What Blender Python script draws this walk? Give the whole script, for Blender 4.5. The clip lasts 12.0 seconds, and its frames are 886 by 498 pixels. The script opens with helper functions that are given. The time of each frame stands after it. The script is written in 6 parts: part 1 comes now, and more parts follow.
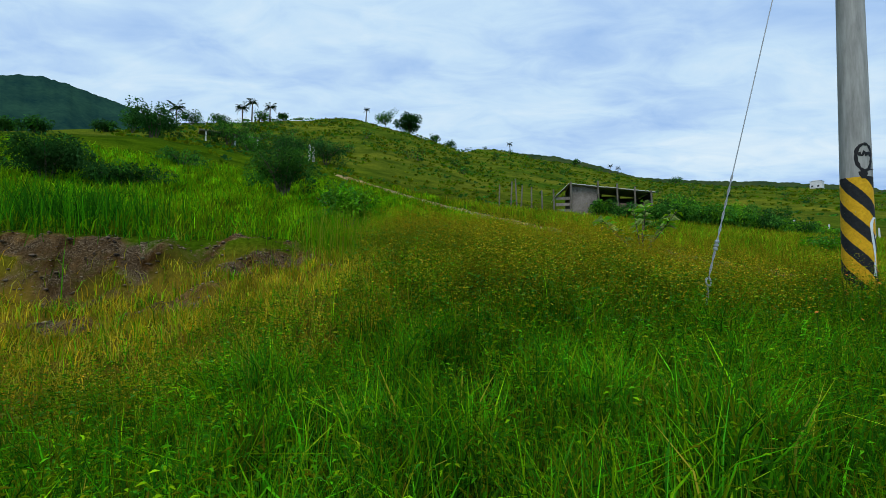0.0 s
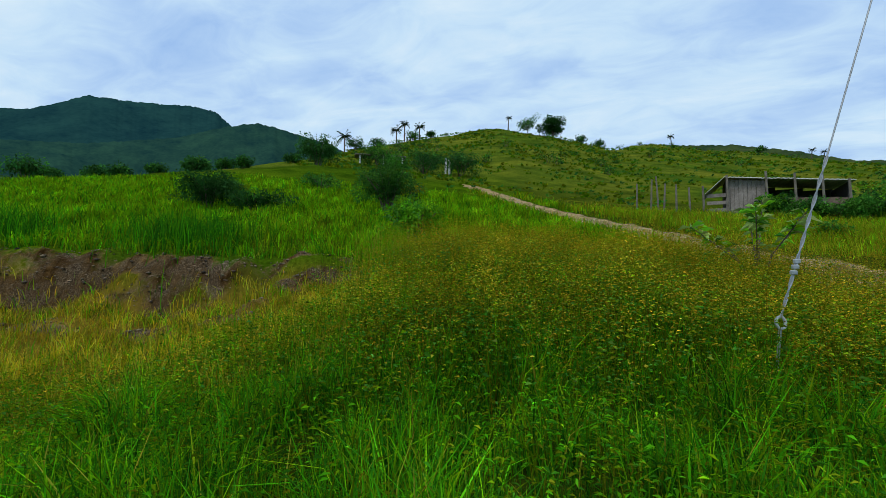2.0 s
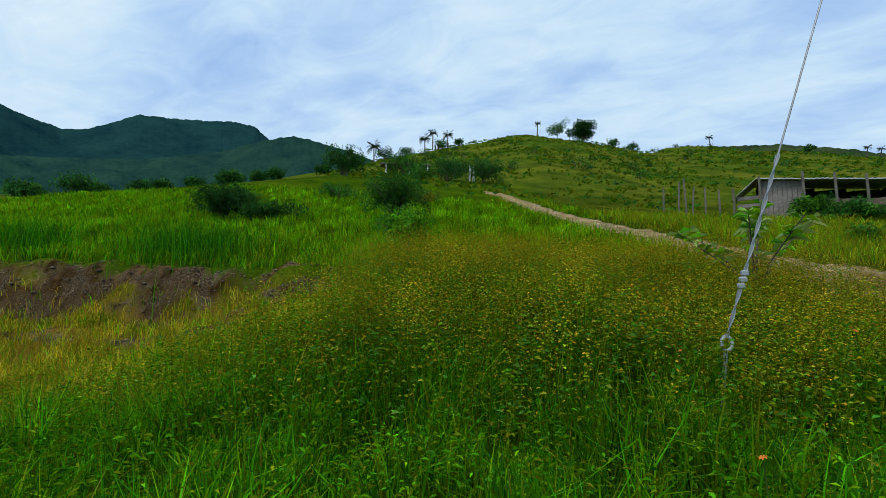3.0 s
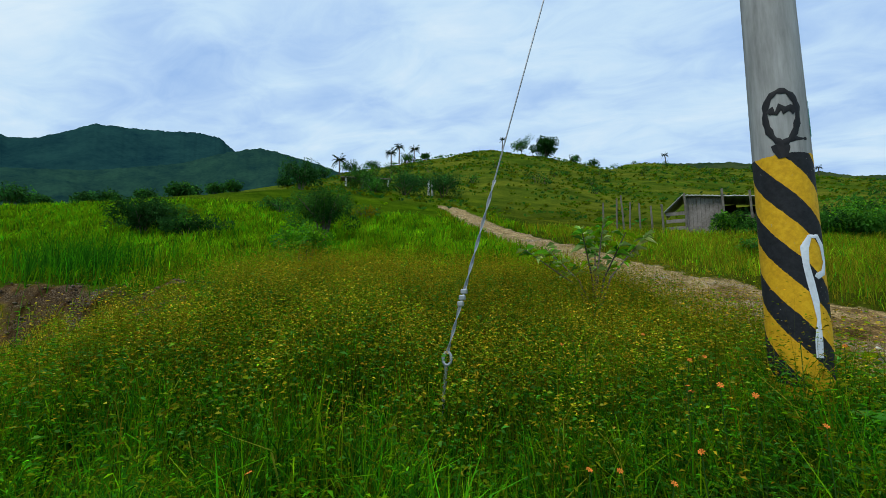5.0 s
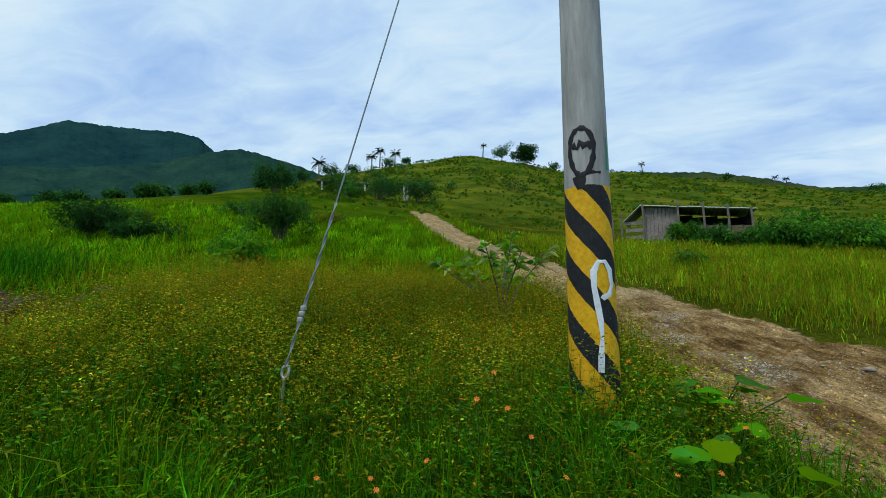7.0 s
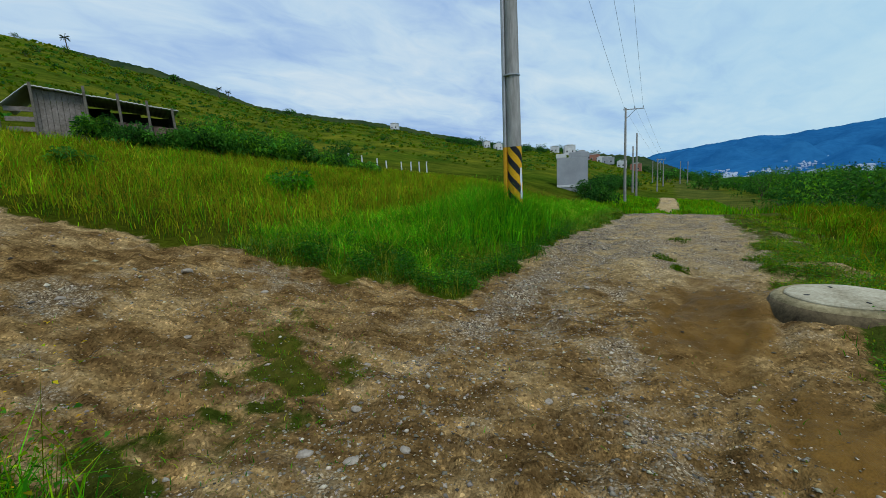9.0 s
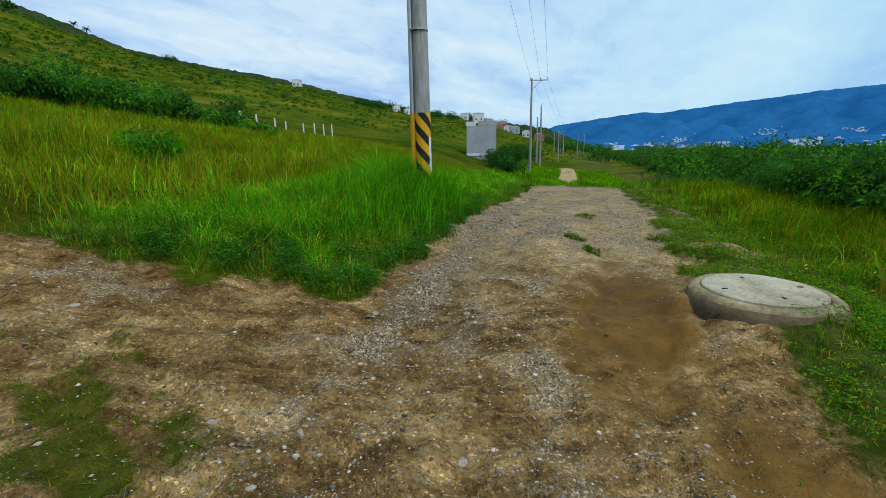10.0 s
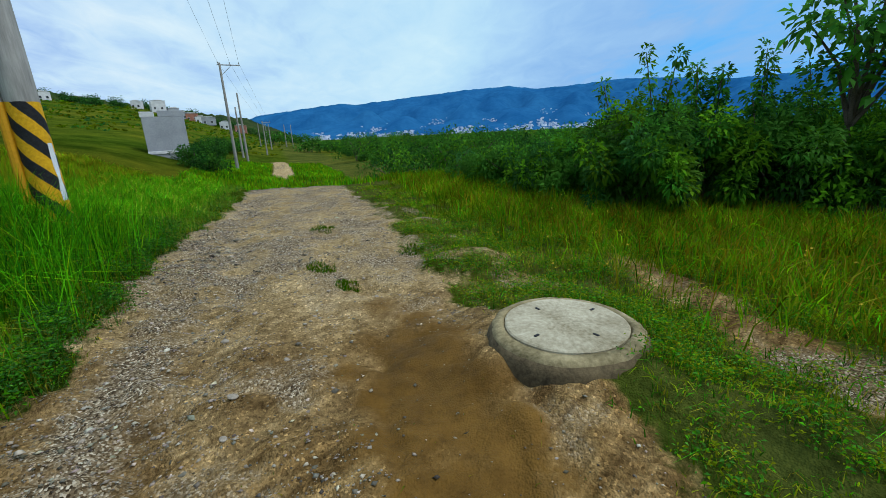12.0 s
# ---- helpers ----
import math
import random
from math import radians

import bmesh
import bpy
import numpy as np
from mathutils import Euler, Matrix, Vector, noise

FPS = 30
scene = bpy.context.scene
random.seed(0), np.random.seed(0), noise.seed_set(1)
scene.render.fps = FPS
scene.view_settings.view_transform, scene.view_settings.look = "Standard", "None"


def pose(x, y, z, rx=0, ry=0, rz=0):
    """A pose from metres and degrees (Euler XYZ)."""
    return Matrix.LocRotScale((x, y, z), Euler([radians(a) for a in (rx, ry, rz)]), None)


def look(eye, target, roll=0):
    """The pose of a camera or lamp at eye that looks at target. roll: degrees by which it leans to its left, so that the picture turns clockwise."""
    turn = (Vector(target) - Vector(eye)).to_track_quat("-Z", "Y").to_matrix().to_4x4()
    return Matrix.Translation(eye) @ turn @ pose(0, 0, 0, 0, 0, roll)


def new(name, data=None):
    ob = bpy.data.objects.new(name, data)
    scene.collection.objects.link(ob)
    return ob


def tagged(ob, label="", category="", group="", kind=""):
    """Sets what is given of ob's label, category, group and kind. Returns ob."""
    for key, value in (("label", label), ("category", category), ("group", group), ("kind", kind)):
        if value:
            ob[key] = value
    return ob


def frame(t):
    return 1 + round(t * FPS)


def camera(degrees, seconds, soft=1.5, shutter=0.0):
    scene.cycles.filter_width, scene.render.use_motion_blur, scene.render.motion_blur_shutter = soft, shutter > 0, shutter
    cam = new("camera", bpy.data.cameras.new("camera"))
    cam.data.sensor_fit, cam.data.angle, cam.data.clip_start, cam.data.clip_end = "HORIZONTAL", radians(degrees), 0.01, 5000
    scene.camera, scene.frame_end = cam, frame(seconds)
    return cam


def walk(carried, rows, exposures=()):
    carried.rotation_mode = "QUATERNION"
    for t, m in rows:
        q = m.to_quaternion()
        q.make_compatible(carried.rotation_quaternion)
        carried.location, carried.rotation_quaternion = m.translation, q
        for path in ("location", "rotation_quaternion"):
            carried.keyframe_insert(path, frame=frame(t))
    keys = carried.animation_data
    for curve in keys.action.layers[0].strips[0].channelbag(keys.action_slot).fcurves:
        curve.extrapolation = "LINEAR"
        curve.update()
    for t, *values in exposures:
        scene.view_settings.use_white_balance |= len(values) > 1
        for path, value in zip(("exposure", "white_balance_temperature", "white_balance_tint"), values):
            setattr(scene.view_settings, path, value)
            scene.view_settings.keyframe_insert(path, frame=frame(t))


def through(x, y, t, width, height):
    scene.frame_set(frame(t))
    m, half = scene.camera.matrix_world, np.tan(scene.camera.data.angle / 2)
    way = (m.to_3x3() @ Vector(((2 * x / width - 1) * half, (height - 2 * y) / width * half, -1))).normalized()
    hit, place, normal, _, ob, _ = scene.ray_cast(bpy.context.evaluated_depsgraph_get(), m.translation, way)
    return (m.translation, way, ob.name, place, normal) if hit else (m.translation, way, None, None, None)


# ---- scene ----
cam = camera(93.0, 12.0, 0.85)
# seconds, eye x y z, yaw, pitch, roll
ROWS = [
    (0, 0.001, 0.003, -0.000, -1.49, 2.17, -0.17),
    (0.5, 0.478, 0.193, 0.047, 5.16, 2.50, -0.38),
    (1, 0.879, 0.383, 0.106, 11.76, 2.66, -0.53),
    (1.5, 1.308, 0.699, 0.180, 15.94, 2.72, -0.40),
    (2, 1.779, 0.918, 0.191, 18.61, 3.06, -0.24),
    (2.5, 2.194, 1.227, 0.171, 21.14, 3.41, -0.22),
    (2.7, 2.330, 1.311, 0.214, 22.11, 3.65, -0.28),
    (4.3, 3.558, 1.806, 0.270, 23.81, 5.27, 0.09),
    (4.5, 3.717, 1.831, 0.269, 22.34, 5.47, 0.30),
    (5, 4.125, 1.929, 0.275, 19.02, 5.87, 0.51),
    (5.5, 4.383, 2.024, 0.304, 17.82, 6.25, 0.44),
    (6, 4.772, 1.913, 0.337, 19.08, 6.53, 0.20),
    (6.5, 5.027, 1.967, 0.346, 19.36, 6.42, 0.05),
    (6.7, 5.076, 2.007, 0.360, 18.98, 6.45, 0.04),
    (8.3, 6.240, 2.450, 0.313, -25.81, 4.50, 3.24),
    (8.5, 6.453, 2.559, 0.290, -36.91, 2.34, 3.63),
    (9, 6.836, 2.789, 0.305, -48.66, -8.15, 2.88),
    (9.5, 7.230, 3.021, 0.352, -52.51, -11.85, 1.76),
    (10, 7.618, 3.216, 0.398, -60.57, -13.12, 1.27),
    (10.5, 7.942, 3.350, 0.481, -64.75, -13.74, 1.45),
    (11, 8.322, 3.552, 0.561, -69.53, -14.15, 1.69),
    (11.5, 8.785, 3.627, 0.535, -87.99, -15.18, 3.13),
    (12, 9.323, 3.783, 0.591, -97.86, -15.64, 2.70),
]
walk(cam, [(t, pose(x, y, z, 90 + pitch, roll, yaw)) for t, x, y, z, yaw, pitch, roll in ROWS],
     exposures=[(0, 0.06), (6.7, 0.05), (8.3, -0.06), (9.0, -0.14), (9.5, 0.03), (10.5, 0.06), (12, 0.08)])

# ---------------------------------------------------------------- world, sun
SUN_ELEVATION, SUN_TURN = radians(58), radians(200)
world = bpy.data.worlds.new("overcast_sky")
scene.world = world
world.use_nodes = True


def node(tree, kind, **inputs):
    n = tree.nodes.new(kind)
    for key, value in inputs.items():
        n.inputs[key.replace("_", " ")].default_value = value
    return n


def math_node(tree, op, a, b=None, clamp=False):
    n = tree.nodes.new("ShaderNodeMath")
    n.operation, n.use_clamp = op, clamp
    for i, v in enumerate((a, b)):
        if v is None:
            continue
        if isinstance(v, (int, float)):
            n.inputs[i].default_value = v
        else:
            tree.links.new(v, n.inputs[i])
    return n.outputs[0]


def ramp(tree, fac, stops):
    n = tree.nodes.new("ShaderNodeValToRGB")
    el = n.color_ramp.elements
    while len(el) < len(stops):
        el.new(0.5)
    for e, (p, c) in zip(el, stops):
        e.position, e.color = p, (*c, 1)
    tree.links.new(fac, n.inputs[0])
    return n.outputs[0]


def mix_color(tree, fac, a, b, blend="MIX"):
    n = tree.nodes.new("ShaderNodeMix")
    n.data_type, n.blend_type = "RGBA", blend
    for sock, v in ((n.inputs[0], fac), (n.inputs[6], a), (n.inputs[7], b)):
        if isinstance(v, (int, float)):
            sock.default_value = v
        elif isinstance(v, tuple):
            sock.default_value = (*v, 1)
        else:
            tree.links.new(v, sock)
    return n.outputs[2]


def noise_tex(tree, vector, scale, detail=4.0, rough=0.55, distortion=0.0):
    n = node(tree, "ShaderNodeTexNoise", Scale=scale, Detail=detail, Roughness=rough, Distortion=distortion)
    if vector is not None:
        tree.links.new(vector, n.inputs["Vector"])
    return n.outputs["Fac"]


def build_sky():
    t = world.node_tree
    t.nodes.clear()
    out = t.nodes.new("ShaderNodeOutputWorld")
    sky = t.nodes.new("ShaderNodeTexSky")
    sky.sky_type, sky.sun_disc = "NISHITA", False
    sky.sun_elevation, sky.sun_rotation = SUN_ELEVATION, SUN_TURN
    clear = node(t, "ShaderNodeBackground", Strength=0.12)
    t.links.new(sky.outputs[0], clear.inputs[0])
    # a high cloud sheet: the direction thrown onto a flat layer overhead, stretched into streaks
    where = t.nodes.new("ShaderNodeTexCoord").outputs["Generated"]
    xyz = t.nodes.new("ShaderNodeSeparateXYZ")
    t.links.new(where, xyz.inputs[0])
    up = math_node(t, "ADD", math_node(t, "MAXIMUM", xyz.outputs[2], 0.0), 0.16)
    flat = t.nodes.new("ShaderNodeCombineXYZ")
    t.links.new(math_node(t, "DIVIDE", xyz.outputs[0], up), flat.inputs[0])
    t.links.new(math_node(t, "MULTIPLY", math_node(t, "DIVIDE", xyz.outputs[1], up), 1.7), flat.inputs[1])
    broad = noise_tex(t, flat.outputs[0], 0.9, 5, 0.5, 0.5)
    fine = noise_tex(t, flat.outputs[0], 3.2, 6, 0.6, 0.8)
    body = math_node(t, "ADD", math_node(t, "MULTIPLY", broad, 0.68), math_node(t, "MULTIPLY", fine, 0.32))
    # the cloud breaks up towards the open valley in the south-east
    toward = math_node(t, "SUBTRACT", math_node(t, "MULTIPLY", xyz.outputs[0], 0.77), math_node(t, "MULTIPLY", xyz.outputs[1], 0.64))
    gap = math_node(t, "MULTIPLY", math_node(t, "MAXIMUM", math_node(t, "SUBTRACT", toward, 0.84), 0.0), 1.9)
    haze = math_node(t, "MULTIPLY", math_node(t, "MAXIMUM", math_node(t, "SUBTRACT", toward, 0.2), 0.0), 0.05)
    air = math_node(t, "MULTIPLY", math_node(t, "SUBTRACT", toward, 0.25), 1.8, True)
    calm = math_node(t, "SUBTRACT", 1.0, math_node(t, "MULTIPLY", air, 0.6))
    body = math_node(t, "ADD", math_node(t, "MULTIPLY", math_node(t, "SUBTRACT", body, 0.54), calm), 0.54)
    body = math_node(t, "SUBTRACT", math_node(t, "ADD", body, haze), gap)
    shade = ramp(t, body, [(0.22, (0.15, 0.5, 1.0)), (0.33, (0.33, 0.53, 0.88)), (0.43, (0.45, 0.65, 0.94)), (0.52, (0.575, 0.78, 0.98)), (0.64, (0.74, 0.89, 1.0))])
    cover = math_node(t, "MULTIPLY", math_node(t, "SUBTRACT", body, 0.08), 9.0, True)
    # clearer air over the valley
    shade = mix_color(t, air, shade, mix_color(t, 1.0, shade, (0.86, 0.99, 1.0), "MULTIPLY"))
    cloud = node(t, "ShaderNodeBackground", Strength=0.92)
    t.links.new(shade, cloud.inputs[0])
    mix = t.nodes.new("ShaderNodeMixShader")
    t.links.new(cover, mix.inputs[0])
    t.links.new(clear.outputs[0], mix.inputs[1])
    t.links.new(cloud.outputs[0], mix.inputs[2])
    t.links.new(mix.outputs[0], out.inputs[0])


build_sky()
sun = new("sun", bpy.data.lights.new("sun", "SUN"))
sun.data.energy, sun.data.angle, sun.data.color = 2.0, radians(25), (1.0, 0.96, 0.88)
sun.matrix_world = look((0, 0, 60), (0 - math.sin(SUN_TURN), -math.cos(SUN_TURN), 60 - math.tan(SUN_ELEVATION)))

# ---------------------------------------------------------------- materials


def material(name, rough=0.9):
    m = bpy.data.materials.new(name)
    m.use_nodes = True
    t = m.node_tree
    shader = t.nodes["Principled BSDF"]
    shader.inputs["Roughness"].default_value = rough
    shader.inputs["Specular IOR Level"].default_value = 0.25
    return m, t, shader


def bump(t, shader, height, strength, distance):
    b = node(t, "ShaderNodeBump", Strength=strength, Distance=distance)
    t.links.new(height, b.inputs["Height"])
    t.links.new(b.outputs[0], shader.inputs["Normal"])


def position(t):
    return t.nodes.new("ShaderNodeNewGeometry").outputs["Position"]


def object_space(t):
    return t.nodes.new("ShaderNodeTexCoord").outputs["Object"]


def two_tone(name, dark, light, scale, rough=0.9, fine=None, relief=0.3, depth=0.01, metal=0.0, spread=(0.35, 0.65)):
    """A surface that varies at two scales between two colours."""
    m, t, s = material(name, rough)
    p = object_space(t)
    big, small = noise_tex(t, p, scale, 5, 0.6), noise_tex(t, p, fine or scale * 14, 4, 0.6)
    v = math_node(t, "ADD", math_node(t, "MULTIPLY", big, 0.6), math_node(t, "MULTIPLY", small, 0.4))
    t.links.new(ramp(t, v, [(spread[0], dark), (spread[1], light)]), s.inputs["Base Color"])
    s.inputs["Metallic"].default_value = metal
    bump(t, s, small, relief, depth)
    return m


def leaf_material(name, through=0.35, gloss=0.0):
    """Leaves and blades: each carries its own tint, and lets some light through."""
    m = bpy.data.materials.new(name)
    m.use_nodes = True
    t = m.node_tree
    t.nodes.clear()
    out = t.nodes.new("ShaderNodeOutputMaterial")
    tint = t.nodes.new("ShaderNodeAttribute")
    tint.attribute_name = "tint"
    patch = noise_tex(t, position(t), 3.0, 3, 0.6)
    col = mix_color(t, 1.0, tint.outputs["Color"], ramp(t, patch, [(0.3, (0.78, 0.8, 0.75)), (0.7, (1.2, 1.15, 1.1))]), "MULTIPLY")
    flat, back = t.nodes.new("ShaderNodeBsdfDiffuse"), t.nodes.new("ShaderNodeBsdfTranslucent")
    t.links.new(col, flat.inputs[0])
    t.links.new(col, back.inputs[0])
    mix = node(t, "ShaderNodeMixShader")
    mix.inputs[0].default_value = through
    t.links.new(flat.outputs[0], mix.inputs[1])
    t.links.new(back.outputs[0], mix.inputs[2])
    last = mix
    if gloss:
        shine = node(t, "ShaderNodeBsdfGlossy", Roughness=0.45)
        last = t.nodes.new("ShaderNodeMixShader")
        last.inputs[0].default_value = gloss
        t.links.new(mix.outputs[0], last.inputs[1])
        t.links.new(shine.outputs[0], last.inputs[2])
    t.links.new(last.outputs[0], out.inputs[0])
    return m


def ground_material():
    m, t, s = material("earth_and_turf", 0.95)
    p = position(t)
    zone = t.nodes.new("ShaderNodeAttribute")
    zone.attribute_name = "zone"
    rgb = t.nodes.new("ShaderNodeSeparateColor")
    t.links.new(zone.outputs["Color"], rgb.inputs[0])
    turf = t.nodes.new("ShaderNodeAttribute")
    turf.attribute_name = "turf"
    n_big, n_mid = noise_tex(t, p, 0.35, 5, 0.6), noise_tex(t, p, 2.2, 6, 0.65)
    n_fine, n_grit = noise_tex(t, p, 11.0, 6, 0.7), noise_tex(t, p, 60.0, 4, 0.7)
    # packed earth: dry ochre to damp umber
    earth = ramp(t, n_mid, [(0.3, (0.092, 0.054, 0.02)), (0.48, (0.205, 0.128, 0.05)), (0.68, (0.38, 0.264, 0.122))])
    parched = t.nodes.new("ShaderNodeAttribute")
    parched.attribute_name = "parched"
    earth = mix_color(t, math_node(t, "MULTIPLY", parched.outputs["Fac"], 0.9), earth, ramp(t, n_mid, [(0.3, (0.26, 0.18, 0.08)), (0.5, (0.44, 0.33, 0.175)), (0.7, (0.58, 0.46, 0.28))]))
    earth = mix_color(t, 0.8, earth, ramp(t, n_fine, [(0.32, (0.5, 0.48, 0.45)), (0.5, (1, 1, 1)), (0.72, (1.5, 1.5, 1.5))]), "MULTIPLY")
    # wheel streaks that sweep round from the climbing track
    sweep = t.nodes.new("ShaderNodeCombineXYZ")
    for k, (dx, dy, stretch) in enumerate(((0.57, -0.82, 1.1), (0.82, 0.57, 8.0))):
        dot = t.nodes.new("ShaderNodeVectorMath")
        dot.operation = "DOT_PRODUCT"
        dot.inputs[1].default_value = (dx * stretch, dy * stretch, 0)
        t.links.new(p, dot.inputs[0])
        t.links.new(dot.outputs["Value"], sweep.inputs[k])
    streak = noise_tex(t, sweep.outputs[0], 1.0, 5, 0.6, 0.6)
    swept = math_node(t, "SUBTRACT", 1.0, parched.outputs["Fac"], True)
    earth = mix_color(t, math_node(t, "MULTIPLY", swept, 0.85), earth, mix_color(t, 1.0, earth, ramp(t, streak, [(0.34, (0.5, 0.46, 0.44)), (0.5, (1, 1, 1)), (0.66, (1.6, 1.58, 1.55))]), "MULTIPLY"))
    grain = node(t, "ShaderNodeTexVoronoi", Scale=62.0)
    t.links.new(p, grain.inputs["Vector"])
    pick = t.nodes.new("ShaderNodeSeparateColor")
    t.links.new(grain.outputs["Color"], pick.inputs[0])
    earth = mix_color(t, 1.0, earth, ramp(t, pick.outputs[1], [(0.0, (0.55, 0.53, 0.5)), (0.3, (0.9, 0.9, 0.88)), (0.8, (1.08, 1.08, 1.06)), (0.95, (1.4, 1.4, 1.36)), (1.0, (2.2, 2.2, 2.15))]), "MULTIPLY")
    # loose gravel: a cell pattern of small stones
    cell = node(t, "ShaderNodeTexVoronoi", Scale=75.0)
    t.links.new(p, cell.inputs["Vector"])
    pale = t.nodes.new("ShaderNodeSeparateColor")
    t.links.new(cell.outputs["Color"], pale.inputs[0])
    stones = ramp(t, pale.outputs[0], [(0.0, (0.042, 0.03, 0.018)), (0.45, (0.18, 0.132, 0.08)), (0.82, (0.38, 0.305, 0.2)), (1.0, (0.7, 0.62, 0.48))])
    grit_cover = math_node(t, "MULTIPLY", math_node(t, "SUBTRACT", math_node(t, "ADD", math_node(t, "MULTIPLY", rgb.outputs[1], 0.9), n_mid), 0.72), 4.5, True)
    earth = mix_color(t, grit_cover, earth, stones)
    # smooth wet mud
    mud = ramp(t, n_mid, [(0.35, (0.092, 0.048, 0.009)), (0.65, (0.16, 0.086, 0.018))])
    mud = mix_color(t, 0.45, mud, ramp(t, n_fine, [(0.35, (0.55, 0.53, 0.5)), (0.5, (1, 1, 1)), (0.7, (1.4, 1.4, 1.4))]), "MULTIPLY")
    wet = math_node(t, "MULTIPLY", math_node(t, "SUBTRACT", math_node(t, "ADD", rgb.outputs[2], math_node(t, "MULTIPLY", n_mid, 0.8)), 0.66), 2.4, True)
    earth = mix_color(t, wet, earth, mud)
    soil = math_node(t, "SUBTRACT", 1.0, zone.outputs["Alpha"])
    earth = mix_color(t, math_node(t, "MULTIPLY", soil, 0.85), earth, mix_color(t, 1.0, earth, (0.19, 0.15, 0.12), "MULTIPLY"))
    # low turf and litter
    green = mix_color(t, 1.0, turf.outputs["Color"], ramp(t, n_fine, [(0.25, (0.35, 0.38, 0.3)), (0.5, (0.9, 0.9, 0.9)), (0.75, (1.6, 1.5, 1.4))]), "MULTIPLY")
    green = mix_color(t, 0.8, green, ramp(t, n_big, [(0.3, (0.5, 0.62, 0.55)), (0.7, (1.45, 1.3, 1.05))]), "MULTIPLY")
    n_vast = noise_tex(t, p, 0.11, 6, 0.7)
    green = mix_color(t, 0.9, green, ramp(t, n_vast, [(0.35, (0.45, 0.6, 0.5)), (0.5, (0.95, 1.0, 0.95)), (0.66, (1.5, 1.35, 1.1))]), "MULTIPLY")
    edge = math_node(t, "ADD", rgb.outputs[0], math_node(t, "MULTIPLY", math_node(t, "SUBTRACT", n_fine, 0.5), 0.9))
    bare = math_node(t, "MULTIPLY", math_node(t, "SUBTRACT", edge, 0.36), 3.5, True)
    t.links.new(mix_color(t, bare, green, earth), s.inputs["Base Color"])
    t.links.new(math_node(t, "SUBTRACT", 0.95, math_node(t, "MULTIPLY", math_node(t, "MULTIPLY", wet, bare), 0.4)), s.inputs["Roughness"])
    t.links.new(math_node(t, "MULTIPLY", math_node(t, "MULTIPLY", wet, bare), 0.06), s.inputs["Specular IOR Level"])
    relief = math_node(t, "ADD", math_node(t, "ADD", math_node(t, "MULTIPLY", n_fine, 0.8), math_node(t, "MULTIPLY", n_grit, 0.45)), math_node(t, "MULTIPLY", math_node(t, "MULTIPLY", streak, swept), 1.2))
    relief = math_node(t, "SUBTRACT", relief, math_node(t, "MULTIPLY", math_node(t, "MULTIPLY", cell.outputs["Distance"], 1.0), 0.5))
    relief = math_node(t, "MULTIPLY", relief, math_node(t, "SUBTRACT", 1.0, math_node(t, "MULTIPLY", wet, 0.6)))
    bump(t, s, relief, 0.9, 0.035)
    return m


def stripe_material(top, foot):
    """Concrete pole with a painted hazard band: three-start spiral of yellow and black."""
    m, t, s = material("concrete_with_hazard_band", 0.75)
    p = object_space(t)
    xyz = t.nodes.new("ShaderNodeSeparateXYZ")
    t.links.new(p, xyz.inputs[0])
    turn = math_node(t, "MULTIPLY", math_node(t, "ARCTAN2", xyz.outputs[1], xyz.outputs[0]), 3 / (2 * math.pi))
    wob = math_node(t, "MULTIPLY", math_node(t, "SUBTRACT", noise_tex(t, p, 22, 3), 0.5), 0.06)
    v = math_node(t, "ADD", math_node(t, "ADD", math_node(t, "DIVIDE", xyz.outputs[2], 0.38), turn), wob)
    black = math_node(t, "GREATER_THAN", math_node(t, "FRACT", v), 0.52)
    black = math_node(t, "MULTIPLY", black, math_node(t, "GREATER_THAN", xyz.outputs[2], foot))
    wear = noise_tex(t, p, 30, 6, 0.7)
    yellow = ramp(t, wear, [(0.3, (0.50, 0.26, 0.006)), (0.55, (0.68, 0.38, 0.008)), (0.75, (0.74, 0.46, 0.03))])
    dark = ramp(t, wear, [(0.3, (0.006, 0.007, 0.009)), (0.7, (0.022, 0.024, 0.028))])
    paint = mix_color(t, black, yellow, dark)
    long = t.nodes.new("ShaderNodeMapping")
    long.inputs["Scale"].default_value = (9, 9, 1.2)
    t.links.new(p, long.inputs[0])
    streak = noise_tex(t, long.outputs[0], 1.6, 6, 0.65)
    concrete = ramp(t, streak, [(0.3, (0.20, 0.20, 0.195)), (0.5, (0.31, 0.31, 0.30)), (0.72, (0.43, 0.43, 0.42))])
    rim = math_node(t, "ADD", xyz.outputs[2], math_node(t, "MULTIPLY", math_node(t, "SUBTRACT", noise_tex(t, p, 14, 3), 0.5), 0.03))
    in_band = math_node(t, "LESS_THAN", rim, top)
    chips = math_node(t, "GREATER_THAN", noise_tex(t, p, 55, 3, 0.6), 0.73)
    in_band = math_node(t, "MULTIPLY", in_band, math_node(t, "SUBTRACT", 1.0, chips))
    t.links.new(mix_color(t, in_band, concrete, paint), s.inputs["Base Color"])
    bump(t, s, wear, 0.25, 0.004)
    return m


def plain(name, color, rough=0.8, metal=0.0):
    return two_tone(name, tuple(c * 0.8 for c in color), tuple(min(1, c * 1.15) for c in color), 3.0, rough, 40.0, 0.15, 0.004, metal)


